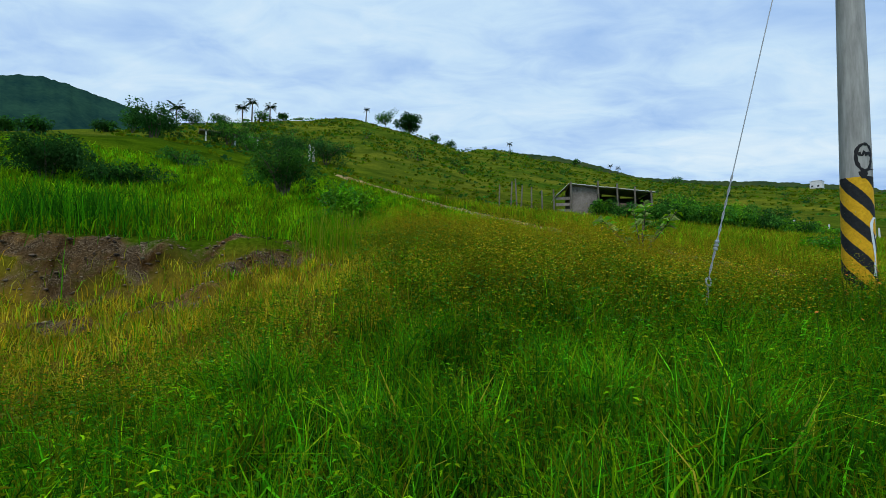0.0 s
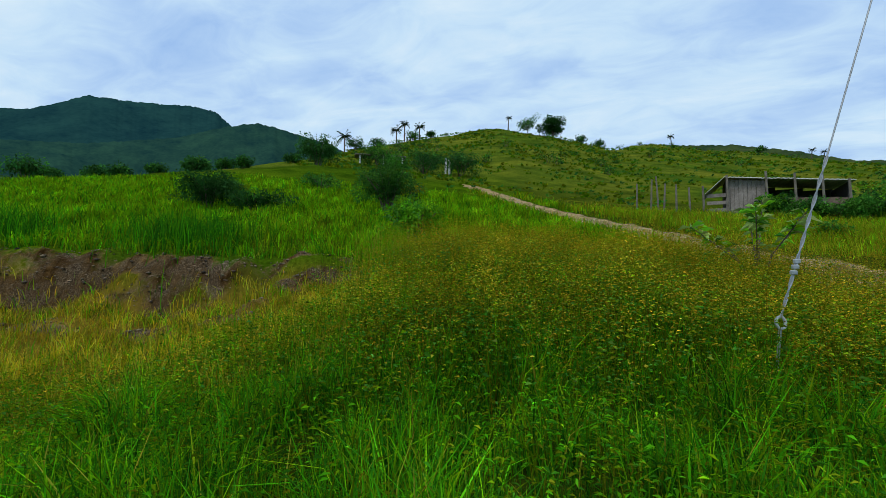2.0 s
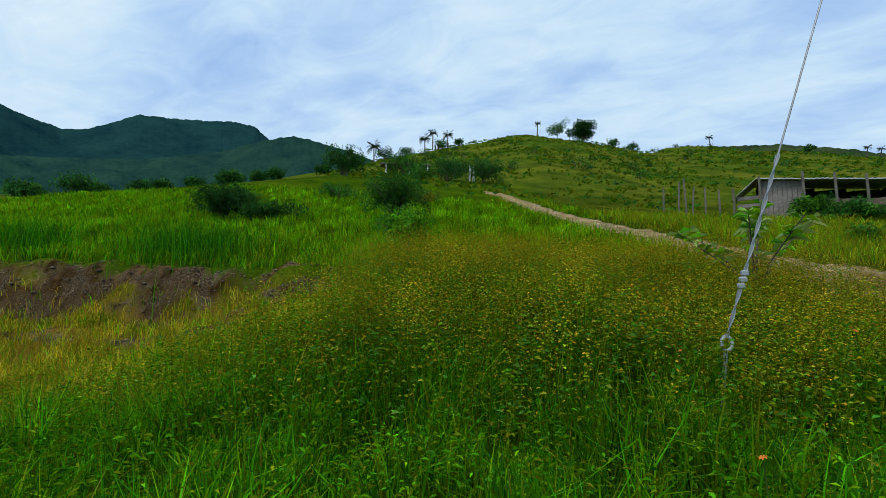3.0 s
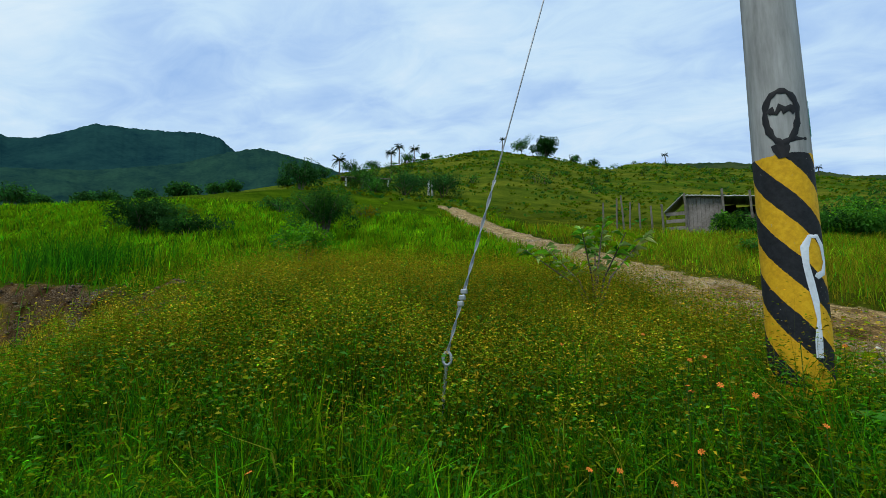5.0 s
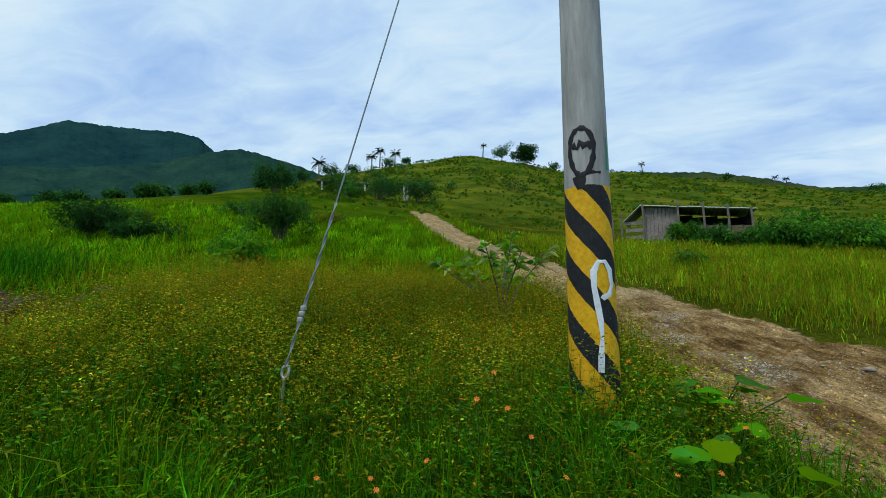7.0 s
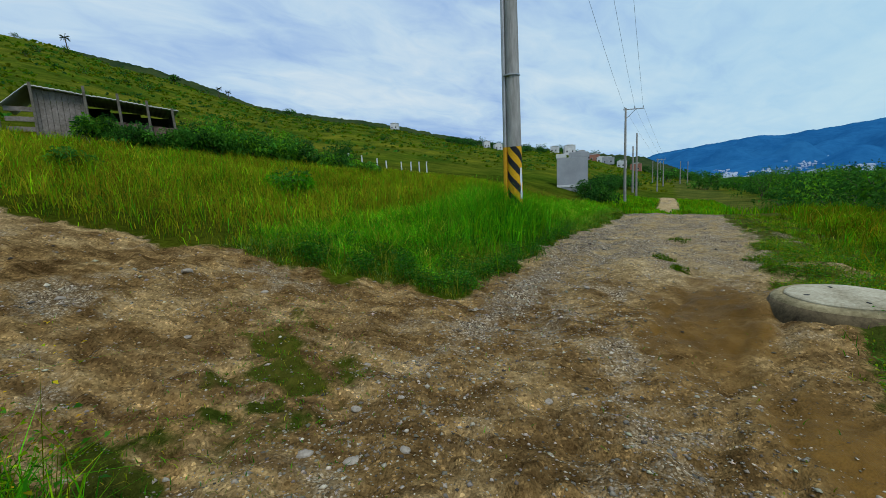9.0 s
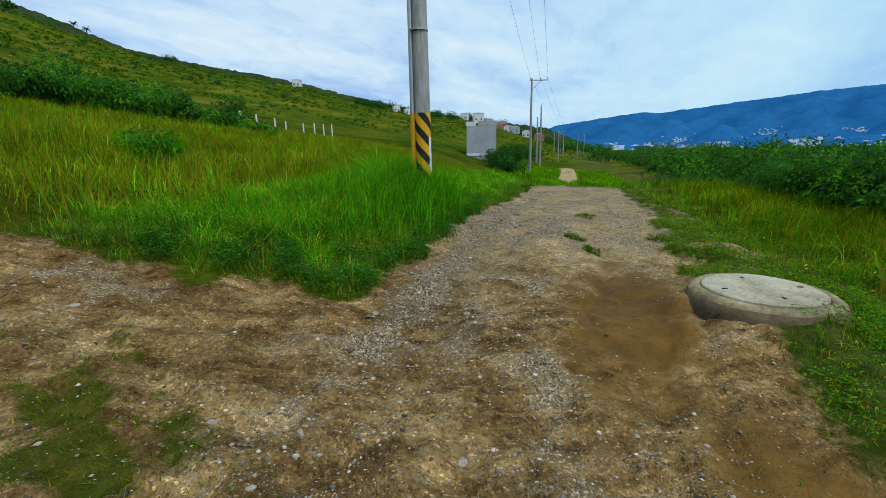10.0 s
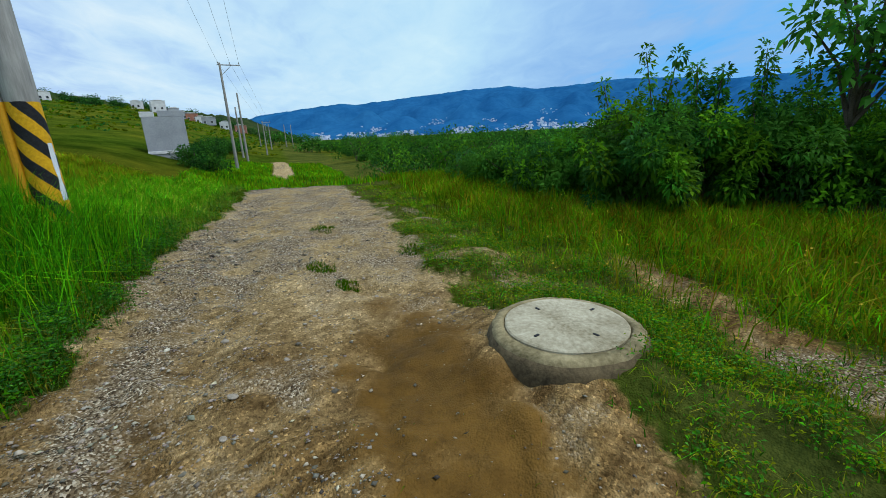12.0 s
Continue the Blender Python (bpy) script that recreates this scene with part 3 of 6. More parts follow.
def build_ground():
    radii = [0.0] + list(np.geomspace(0.3, 40, 300)) + list(np.geomspace(40, 4600, 62)[1:])
    spokes = 560
    a = np.arange(spokes) * 2 * math.pi / spokes
    rr, aa = np.meshgrid(np.array(radii[1:]), a, indexing="ij")
    x, y = CENTRE[0] + rr.ravel() * np.sin(aa.ravel()), CENTRE[1] + rr.ravel() * np.cos(aa.ravel())
    x, y = np.r_[CENTRE[0], x], np.r_[CENTRE[1], y]
    z = height(x, y)
    gap = track_gap(x, y)
    u, w = along(x, y)
    bare = 1 - smooth(-0.25, 0.4, gap)
    bare *= 1 - np.clip(1.0 * island(x, y) * (0.75 + 0.6 * waves(x, y, 0.5, 17)), 0, 0.8)
    bare = np.maximum(bare, gully(u, w) * (0.75 + 0.3 * waves(x, y, 1.5, 11)))
    bare = np.maximum(bare, np.exp(-((np.abs(w + 3.6 + 0.25 * u) / 0.42) ** 2)) * smooth(-2.2, -1, u) * (1 - smooth(2.6, 4.5, u)))
    gravel = np.clip(0.12 + 0.3 * waves(x, y, 2.4, 13), 0, 0.5)
    gravel = np.maximum(gravel, 0.5 * np.exp(-(((w - 0.95) / 0.45) ** 2)) * smooth(-2, 1, u) * (1 - 0.5 * smooth(5, 10, u)))
    gravel = np.maximum(gravel, 0.32 * np.exp(-(((w + 0.35 - 0.3 * u) / 0.6) ** 2)) * smooth(-4, -2, u) * (1 - smooth(0.5, 1.6, u)))
    gravel = np.maximum(gravel, (0.38 + 0.15 * waves(x, y, 1.6, 20)) * smooth(2.5, 5, u) * (1 - smooth(16, 20, u)))
    gravel = np.maximum(gravel, 0.35 * gully(u, w))
    mu, mw = (u - 1.6) / 1.9, (w + 1.0 + 0.1 * (u - 1.6)) / 0.62
    mu, mw = mu + 0.3 * waves(x, y, 1.2, 18), mw + 0.35 * waves(x, y, 0.7, 19)
    mud = 0.85 * np.exp(-((mu ** 2 + mw ** 2) ** 1.3))
    mud = np.maximum(mud, 0.75 * np.exp(-(((u + 0.6) / 0.9) ** 2 + ((w + 1.5) / 0.5) ** 2)))
    gravel *= 1 - 0.8 * mud
    sparse = smooth(-1.7, -2.0, w) * (1 - smooth(-3.0, -4.2, w)) * smooth(0.5, 2.5, u) * (1 - smooth(9, 13, u)) * (np.hypot(x - 12.13, y - 2.52) > 0.5)
    bare = np.maximum(bare, 0.62 * sparse * np.clip(0.55 + 0.8 * waves(x, y, 1.1, 64), 0, 1))
    parched = np.maximum(smooth(1.0, 5.5, u + 0.5 * waves(x, y, 1.3, 65)) * (np.abs(w) < 4), 0.5 * smooth(9.0, 13.0, y))
    parched = np.c_[parched, parched, parched, np.ones(len(x))].astype(np.float32)
    verts = np.c_[x, y, z]
    n, m = len(radii) - 1, spokes
    i, j = np.meshgrid(np.arange(n - 1), np.arange(m), indexing="ij")
    i, j = i.ravel(), j.ravel()
    quads = np.c_[1 + i * m + j, 1 + i * m + (j + 1) % m, 1 + (i + 1) * m + (j + 1) % m, 1 + (i + 1) * m + j][:, ::-1]
    fan = np.c_[np.zeros(m, int), 1 + np.arange(m), 1 + (np.arange(m) + 1) % m][:, ::-1]
    inside = (bare[quads].mean(1) > 0.5) & (np.hypot(x[quads[:, 0]] - CENTRE[0], y[quads[:, 0]] - CENTRE[1]) < 60) & (gully(u[quads[:, 0]], w[quads[:, 0]]) < 0.2)
    zone = np.c_[bare, gravel, mud, 1 - gully(u, w)].astype(np.float32)
    turf = np.c_[turf_colour(x, y), np.ones(len(x))].astype(np.float32)
    for name, q, f, label, cat in (("ground", quads[~inside], np.zeros((0, 3), int), "grassy hillside and valley floor of uneven earth", "ground"),
                                   ("road", quads[inside], fan, "rutted dirt track of brown earth, gravel and mud", "road")):
        used, back = np.unique(np.r_[q.ravel(), f.ravel()], return_inverse=True)
        q2, f2 = back[: q.size].reshape(-1, 4), back[q.size:].reshape(-1, 3)
        ob = tri_mesh(name, verts[used], f2, EARTH, None, None, q2)
        ob.data.polygons.foreach_set("use_smooth", np.ones(len(ob.data.polygons), bool))
        for attr, data in (("zone", zone), ("turf", turf), ("parched", parched)):
            at = ob.data.attributes.new(attr, "FLOAT_COLOR", "POINT")
            at.data.foreach_set("color", data[used].ravel())
        tagged(ob, label, cat, kind="structure")


build_ground()

# ---------------------------------------------------------------- mountains, town


def mountain(name, skyline, near, far, mat, label, seed, foot=-20.0, rough=0.006, fine=3.0):
    """A range whose crest stands at the given bearings and angles."""
    b, e = (np.array(c, float) for c in zip(*skyline))
    bear = np.linspace(b[0], b[-1], int((b[-1] - b[0]) * fine * 2))
    t = np.linspace(0, 1.25, 16)
    bb, tt = np.meshgrid(bear, t, indexing="ij")
    r = near + (far - near) * tt
    x, y = CENTRE[0] + r * np.sin(np.radians(bb)), CENTRE[1] + r * np.cos(np.radians(bb))
    crest = far * (np.tan(np.radians(np.interp(bb, b, e))) + rough * 0.22 * (waves(bb, 0 * bb, 1.7, seed + 1) + 0.7 * waves(bb, 0 * bb, 0.5, seed + 2)))
    shape = np.where(tt <= 1, tt ** 1.2, 1 - (tt - 1) * 1.5)
    z = foot + (crest - foot) * shape + (far * 0.02) * waves(x, y, far * 0.12, seed) * np.clip(tt * (1 - tt) * 4, 0, 1)
    n, m = bb.shape
    i, j = np.meshgrid(np.arange(n - 1), np.arange(m - 1), indexing="ij")
    i, j = i.ravel(), j.ravel()
    quads = np.c_[i * m + j, i * m + j + 1, (i + 1) * m + j + 1, (i + 1) * m + j]
    ob = tri_mesh(name, np.c_[x.ravel(), y.ravel(), z.ravel()], np.zeros((0, 3), int), mat, None, None, quads)
    ob.data.polygons.foreach_set("use_smooth", np.ones(len(ob.data.polygons), bool))
    return tagged(ob, label, "mountain", kind="structure")


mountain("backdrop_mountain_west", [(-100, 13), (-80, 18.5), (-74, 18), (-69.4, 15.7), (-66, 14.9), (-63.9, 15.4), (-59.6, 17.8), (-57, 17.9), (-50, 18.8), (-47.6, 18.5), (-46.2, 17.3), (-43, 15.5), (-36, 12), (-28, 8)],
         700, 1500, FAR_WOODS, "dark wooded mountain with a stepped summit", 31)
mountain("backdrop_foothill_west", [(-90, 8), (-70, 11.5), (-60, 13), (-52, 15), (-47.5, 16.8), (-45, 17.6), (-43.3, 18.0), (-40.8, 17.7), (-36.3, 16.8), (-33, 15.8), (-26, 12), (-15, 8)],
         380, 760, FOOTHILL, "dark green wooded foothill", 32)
mountain("backdrop_ridge_north", [(-8, 10), (2, 15.2), (8, 15.4), (16, 14.3), (21, 12.9), (26, 11.0), (33, 9.9), (39, 9.2), (44, 8.3), (48, 7.3), (56, 5.6), (64, 4.2), (74, 2.6), (80, 0)],
         360, 600, backdrop_material("ridge_scrub", (0.012, 0.032, 0.016), (0.05, 0.07, 0.022), 0.03), "scrub-covered ridge behind the slope", 33)
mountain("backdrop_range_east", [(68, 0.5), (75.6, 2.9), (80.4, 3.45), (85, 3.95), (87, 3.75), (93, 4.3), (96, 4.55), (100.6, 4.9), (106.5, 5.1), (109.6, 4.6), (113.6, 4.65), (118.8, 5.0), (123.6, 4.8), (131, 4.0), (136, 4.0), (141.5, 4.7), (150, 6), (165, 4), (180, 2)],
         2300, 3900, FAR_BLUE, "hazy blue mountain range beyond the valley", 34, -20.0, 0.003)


def far_town():
    """White specks of a town on the lower slopes of the eastern range, blued by painted haze."""
    rng = np.random.default_rng(40)
    v, q = [], []
    cube = np.array([(x, y, z) for x in (-0.5, 0.5) for y in (-0.5, 0.5) for z in (0, 1)], float)
    faces = np.array([(0, 1, 3, 2), (4, 6, 7, 5), (0, 4, 5, 1), (2, 3, 7, 6), (1, 5, 7, 3)])
    for _ in range(5200):
        b = rng.uniform(78, 128)
        lift = np.interp(b, [78, 84, 95, 105, 112, 120, 128], [0.7, 1.6, 2.2, 2.8, 2.9, 2.0, 0.9])
        e = -0.35 + lift * rng.beta(1.0, 2.2)
        if math.sin(b * 1.7) + math.sin(b * 4.1 + 1) + rng.normal() * 0.7 < -0.5:
            continue
        t = np.clip((e + 0.45) / (np.interp(b, [76, 85, 106, 125], [2.9, 3.9, 5.1, 4.7]) + 0.45), 0, 1) ** (1 / 1.2)
        r = 2300 + 1600 * t - 60
        x, y = CENTRE[0] + r * math.sin(radians(b)), CENTRE[1] + r * math.cos(radians(b))
        s = rng.uniform(3.5, 9) * (1.0 + (rng.random() < 0.05))
        c = cube * (s * rng.uniform(0.7, 1.3), s, s * rng.uniform(0.4, 0.8))
        q.append(faces + 8 * len(v))
        v.append(c + (x, y, 0.4 + r * math.tan(radians(e)) - 3))
    ob = tri_mesh("far_town", np.concatenate(v), np.zeros((0, 3), int), CITY_WALL, None, None, np.concatenate(q))
    tagged(ob, "pale houses of a far town at the mountain's foot", "town", kind="stuff")


far_town()

# ---------------------------------------------------------------- poles and wires


def wrapped(name, parent, axis_r, outline, width, mat, label, closed=False):
    """A sprayed line lying on a round pole: outline in (arc metres, height), width in metres."""
    pts = [Vector((s, z)) for s, z in outline]
    n = len(pts)
    bm = bmesh.new()
    rows = []
    for i, p in enumerate(pts):
        a, b = pts[(i - 1) % n if closed else max(i - 1, 0)], pts[(i + 1) % n if closed else min(i + 1, n - 1)]
        d = (b - a).normalized()
        side = Vector((-d.y, d.x))
        wd = width * (1 + 0.25 * math.sin(2.3 * i) + 0.15 * math.sin(5.1 * i + 1))
        row = []
        for k in (-0.5, -0.17, 0.17, 0.5):
            q = p + side * wd * k
            r = axis_r(q.y) + (0.0035 if abs(k) < 0.4 else 0.002)
            ang = -math.pi / 2 + q.x / axis_r(q.y)
            row.append(bm.verts.new((r * math.cos(ang), r * math.sin(ang), q.y)))
        rows.append(row)
    for i in range(n if closed else n - 1):
        for k in range(3):
            bm.faces.new((rows[i][k], rows[i][k + 1], rows[(i + 1) % n][k + 1], rows[(i + 1) % n][k]))
    return part(name, bm, mat, parent, label)


def power_pole(x, y, foot, top, base_r, top_r, band_top, label, turn=0.0, lean=(0, 0)):
    """Tapered concrete pole; its origin stands on the ground, heights inside it are counted from there."""
    pole = empty("power_pole", x, y, foot, turn)
    tagged(pole, label, "pole", "power poles along the track")
    tall = top - foot
    radius = lambda z: base_r + (top_r - base_r) * z / tall
    bm = bmesh.new()
    hs = [-0.5, 0, 0.5, 1, 1.5, 2, 2.5, 3, 4, 6, tall - 0.02, tall]
    tube(bm, [(lean[0] * z, lean[1] * z, z) for z in hs], [radius(z) for z in hs[:-1]] + [radius(tall) * 0.9], 24)
    part("shaft", bm, stripe_material(band_top - foot, 0.3) if band_top is not None else GREY_CONCRETE, pole, smooth=True)
    return pole, radius, tall


def add_crossarm(pole, tall, reach, across):
    """Steel arm near the top, with a brace and three insulators. across: direction in the pole's plan."""
    d = Vector((across[0], across[1], 0)).normalized()
    bm = bmesh.new()
    a, b = d * -0.25 + Vector((0, 0, tall - 0.2)), d * reach + Vector((0, 0, tall - 0.2))
    turn = Matrix.Rotation(math.atan2(d.y, d.x), 4, "Z")
    box(bm, (a + b) / 2 + Vector((0, 0, 0)), (reach + 0.25, 0.1, 0.11), 0.01, turn)
    arm = part("crossarm", bm, STEEL, pole)
    bm = bmesh.new()
    tube(bm, [Vector((0, 0, tall - 1.15)) + d * 0.1, d * reach * 0.55 + Vector((0, 0, tall - 0.25))], 0.03, 6)
    part("brace", bm, STEEL, pole)
    tips = []
    for k in (-0.15, reach * 0.5, reach - 0.08):
        bm = bmesh.new()
        base = d * k + Vector((0, 0, tall - 0.15))
        for r, z0, z1 in ((0.02, 0, 0.16), (0.06, 0.10, 0.15), (0.05, 0.17, 0.23)):
            tube(bm, [base + Vector((0, 0, z0)), base + Vector((0, 0, z1))], r, 8)
        part("insulator", bm, GREY_CONCRETE, arm)
        tips.append(base + Vector((0, 0, 0.22)))
    return tips


def cable(name, a, b, sag, r, mat, label, group=""):
    bm = bmesh.new()
    a, b = Vector(a), Vector(b)
    pts = [a.lerp(b, t) - Vector((0, 0, 4 * sag * t * (1 - t))) for t in np.linspace(0, 1, 25)]
    tube(bm, pts, r, 5)
    return tagged(part(name, bm, mat, None), label, "cable", group)


# the guyed pole by the path
P1 = (5.33, 5.12)
p1_foot = ground_z(*P1)
pole_one, r_one, tall_one = power_pole(*P1, p1_foot, 9.6, 0.165, 0.088, 1.10, "grey concrete pole with yellow and black hazard band and spray marks")
z_of = lambda z: z - p1_foot
ring = [(-0.035 + 0.082 * math.sin(a) * (1 + 0.12 * math.cos(a)), z_of(1.335) + 0.165 * math.cos(a)) for a in np.linspace(0, 2 * math.pi, 30, endpoint=False)]
wrapped("black_spray_ring", pole_one, r_one, ring, 0.034, BLACK_SPRAY, "oval ring of black spray paint", True)
wrapped("black_spray_bar", pole_one, r_one, [(-0.10, z_of(1.37)), (-0.08, z_of(1.385)), (-0.06, z_of(1.36)), (-0.04, z_of(1.40)), (-0.02, z_of(1.37)), (0.01, z_of(1.385)), (0.04, z_of(1.36))], 0.045, BLACK_SPRAY, "short ragged bar of black spray paint")
wrapped("black_spray_blot", pole_one, r_one, [(-0.06, z_of(1.17)), (-0.05, z_of(1.13)), (-0.045, z_of(1.075))], 0.075, BLACK_SPRAY, "black spray blot")
wrapped("black_spray_tail", pole_one, r_one, [(-0.03, z_of(1.175)), (0.02, z_of(1.19)), (0.09, z_of(1.185))], 0.03, BLACK_SPRAY, "black spray smear")
wrapped("green_spray_streak", pole_one, r_one, [(0.155, z_of(1.21)), (0.16, z_of(1.32)), (0.158, z_of(1.44))], 0.022, GREEN_SPRAY, "green spray streak")
loop = [(0.035, z_of(-0.12)), (0.04, z_of(-0.02)), (0.05, z_of(0.1)), (0.045, z_of(0.2)), (0.03, z_of(0.3)), (0.012, z_of(0.42)), (0.012, z_of(0.52)), (0.045, z_of(0.585)), (0.09, z_of(0.585)), (0.128, z_of(0.53)), (0.14, z_of(0.43)), (0.115, z_of(0.37)), (0.07, z_of(0.35)), (0.055, z_of(0.36))]
wrapped("white_spray_loop", pole_one, r_one, loop, 0.036, WHITE_SPRAY, "white spray-painted loop with a long tail")

# its guy: anchor rod, clamps, twisted wire to the pole's head
guy = empty("guy_wire", 3.17, 4.76, ground_z(3.17, 4.76))
tagged(guy, "twisted steel guy wire with clamps, anchored in the grass", "guy wire")
gz = ground_z(3.17, 4.76)
bm = bmesh.new()
tube(bm, [(-0.07, -0.01, -0.2), (0.0, 0, -0.22 - gz)], 0.012, 8)
part("anchor_rod", bm, STEEL, guy)
bm = bmesh.new()
eye = [(0.03 * math.sin(a) + 0.005, 0.01 * math.cos(a), -0.185 - gz + 0.045 * math.cos(a)) for a in np.linspace(0, 2 * math.pi, 13)]
tube(bm, eye, 0.011, 6)
part("thimble", bm, STEEL, guy)
head = Vector((P1[0] - 3.17 - 0.1, P1[1] - 4.76 - 0.02, 7.0 - gz))
start = Vector((0.005, 0, -0.15 - gz))
bm = bmesh.new()
tube(bm, [start, start.lerp(head, 0.3), start.lerp(head, 0.6), head], 0.006, 6)
part("strand", bm, CABLE, guy)
bm = bmesh.new()
for side in (0, math.pi):
    tube(bm, [start.lerp(head, k / 46 * 0.17) + Vector((0.009 * math.cos(k * 0.55 + side), 0.009 * math.sin(k * 0.55 + side), 0)) for k in range(47)], 0.004, 5)
part("grip_wrap", bm, STEEL, guy, "wound steel grip")
for f in (0.048, 0.054, 0.06):
    bm = bmesh.new()
    box(bm, start.lerp(head, f), (0.045, 0.03, 0.035), 0.006)
    part("clamp", bm, STEEL, guy)

# the pole with the conduit, on the grassy bank
P2 = (15.05, 7.86)
p2_foot = ground_z(*P2)
pole_two, r_two, tall_two = power_pole(*P2, p2_foot, 9.7, 0.17, 0.095, 1.14, "grey concrete pole with hazard band and a cable conduit", -58)
bm = bmesh.new()
away = Matrix.Rotation(radians(58), 3, "Z") @ Vector((-0.62, 0.78, 0)).normalized()
cx = lambda z: (away.x * (r_two(z) + 0.042), away.y * (r_two(z) + 0.042), z)
tube(bm, [cx(z) for z in (-0.3, 1.0, 1.14 - p2_foot)], 0.05, 10)
part("conduit_foot", bm, YELLOW, pole_two, "yellow-painted conduit")
bm = bmesh.new()
tube(bm, [cx(z) for z in (1.14 - p2_foot, 3, 5, 7, 8.9)], 0.044, 10)
part("conduit", bm, STEEL, pole_two, "galvanised conduit")
for z in (3.25, 5.35, 7.4):
    bm = bmesh.new()
    c = away * 0.025
    tube(bm, [(c.x, c.y, z), (c.x, c.y, z + 0.03)], r_two(z) + 0.036, 20)
    part("strap", bm, STEEL, pole_two, "steel strap")
wrapped("white_spray_smear", pole_two, r_two, [(0.16, z) for z in (0.62, 0.75, 0.88, 1.0, 1.15, 1.3)], 0.07, WHITE_SPRAY, "smear of white spray paint")
tips_two = add_crossarm(pole_two, tall_two, 1.9, Matrix.Rotation(radians(58), 3, "Z") @ Vector((0.235, -0.972, 0)))

# poles further along the track
FAR_POLES = [(58.0, 19.6, 8.35, 1.9), (74.0, 23.2, 7.0, 0), (80.0, 25.6, 5.6, 0), (112.0, 30.2, 4.6, 1.6), (128.0, 33.0, 4.6, 0), (160.0, 36.0, 5.2, 0), (168.0, 35.5, 5.2, 0), (150.0, 41.5, 5.6, 0), (196.0, 51.0, 7.0, 0)]
tips = [[pole_two.matrix_world @ t for t in tips_two]]
for k, (x, y, top, reach) in enumerate(FAR_POLES):
    foot = ground_z(x, y)
    p, _, tall = power_pole(x, y, foot, top, 0.17, 0.1, None, "tall concrete power pole with a steel crossarm" if reach else "plain concrete power pole beside the track")
    if reach:
        tips.append([p.matrix_world @ t for t in add_crossarm(p, tall, reach, (0.45, -0.9))])
bpy.context.view_layer.update()
for a, b in zip(tips, tips[1:]):
    for s, e in zip(a, b):
        cable("overhead_wire", s, e, 0.35, 0.008, WIRE, "thin dark overhead power wire", "overhead wires")

# ---------------------------------------------------------------- manhole


def manhole():
    x, y = 12.13, 2.52
    g = ground_z(x, y)
    m = empty("manhole", x, y, g)
    tagged(m, "raised round concrete manhole with a bleached lid", "manhole")
    z = -0.87 - g
    bm = bmesh.new()
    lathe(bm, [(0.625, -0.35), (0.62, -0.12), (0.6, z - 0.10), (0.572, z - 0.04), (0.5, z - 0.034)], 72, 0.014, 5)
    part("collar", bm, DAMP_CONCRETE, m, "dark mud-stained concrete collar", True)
    bm = bmesh.new()
    lathe(bm, [(0.573, z - 0.046), (0.562, z - 0.024), (0.535, z - 0.008), (0.475, z), (0.472, z - 0.025), (0.3, z - 0.03)], 72, 0.014, 5)
    part("rim", bm, RIM_CONCRETE, m, "ochre-stained concrete rim", True)
    bm = bmesh.new()
    lathe(bm, [(0.462, z - 0.03), (0.462, z + 0.004), (0.45, z + 0.012), (0.2, z + 0.015), (0.02, z + 0.015)], 56, 0.006, 6)
    part("lid", bm, LID_CONCRETE, m, "pale flaking concrete lid")
    # no holes are cut: black blocks on the lid paint the slots' inner shade
    for k, (a, r) in enumerate(((0.4, 0.3), (2.1, 0.33), (3.6, 0.28), (5.2, 0.34))):
        bm = bmesh.new()
        box(bm, (r * math.cos(a), r * math.sin(a), z + 0.014), (0.05, 0.022, 0.012), 0.004, Matrix.Rotation(a, 4, "Z"))
        part("lifting_slot", bm, BLACK_SPRAY, m, "black block painted as the shaded hole of a lifting slot")


manhole()

# ---------------------------------------------------------------- shed, fences, buildings


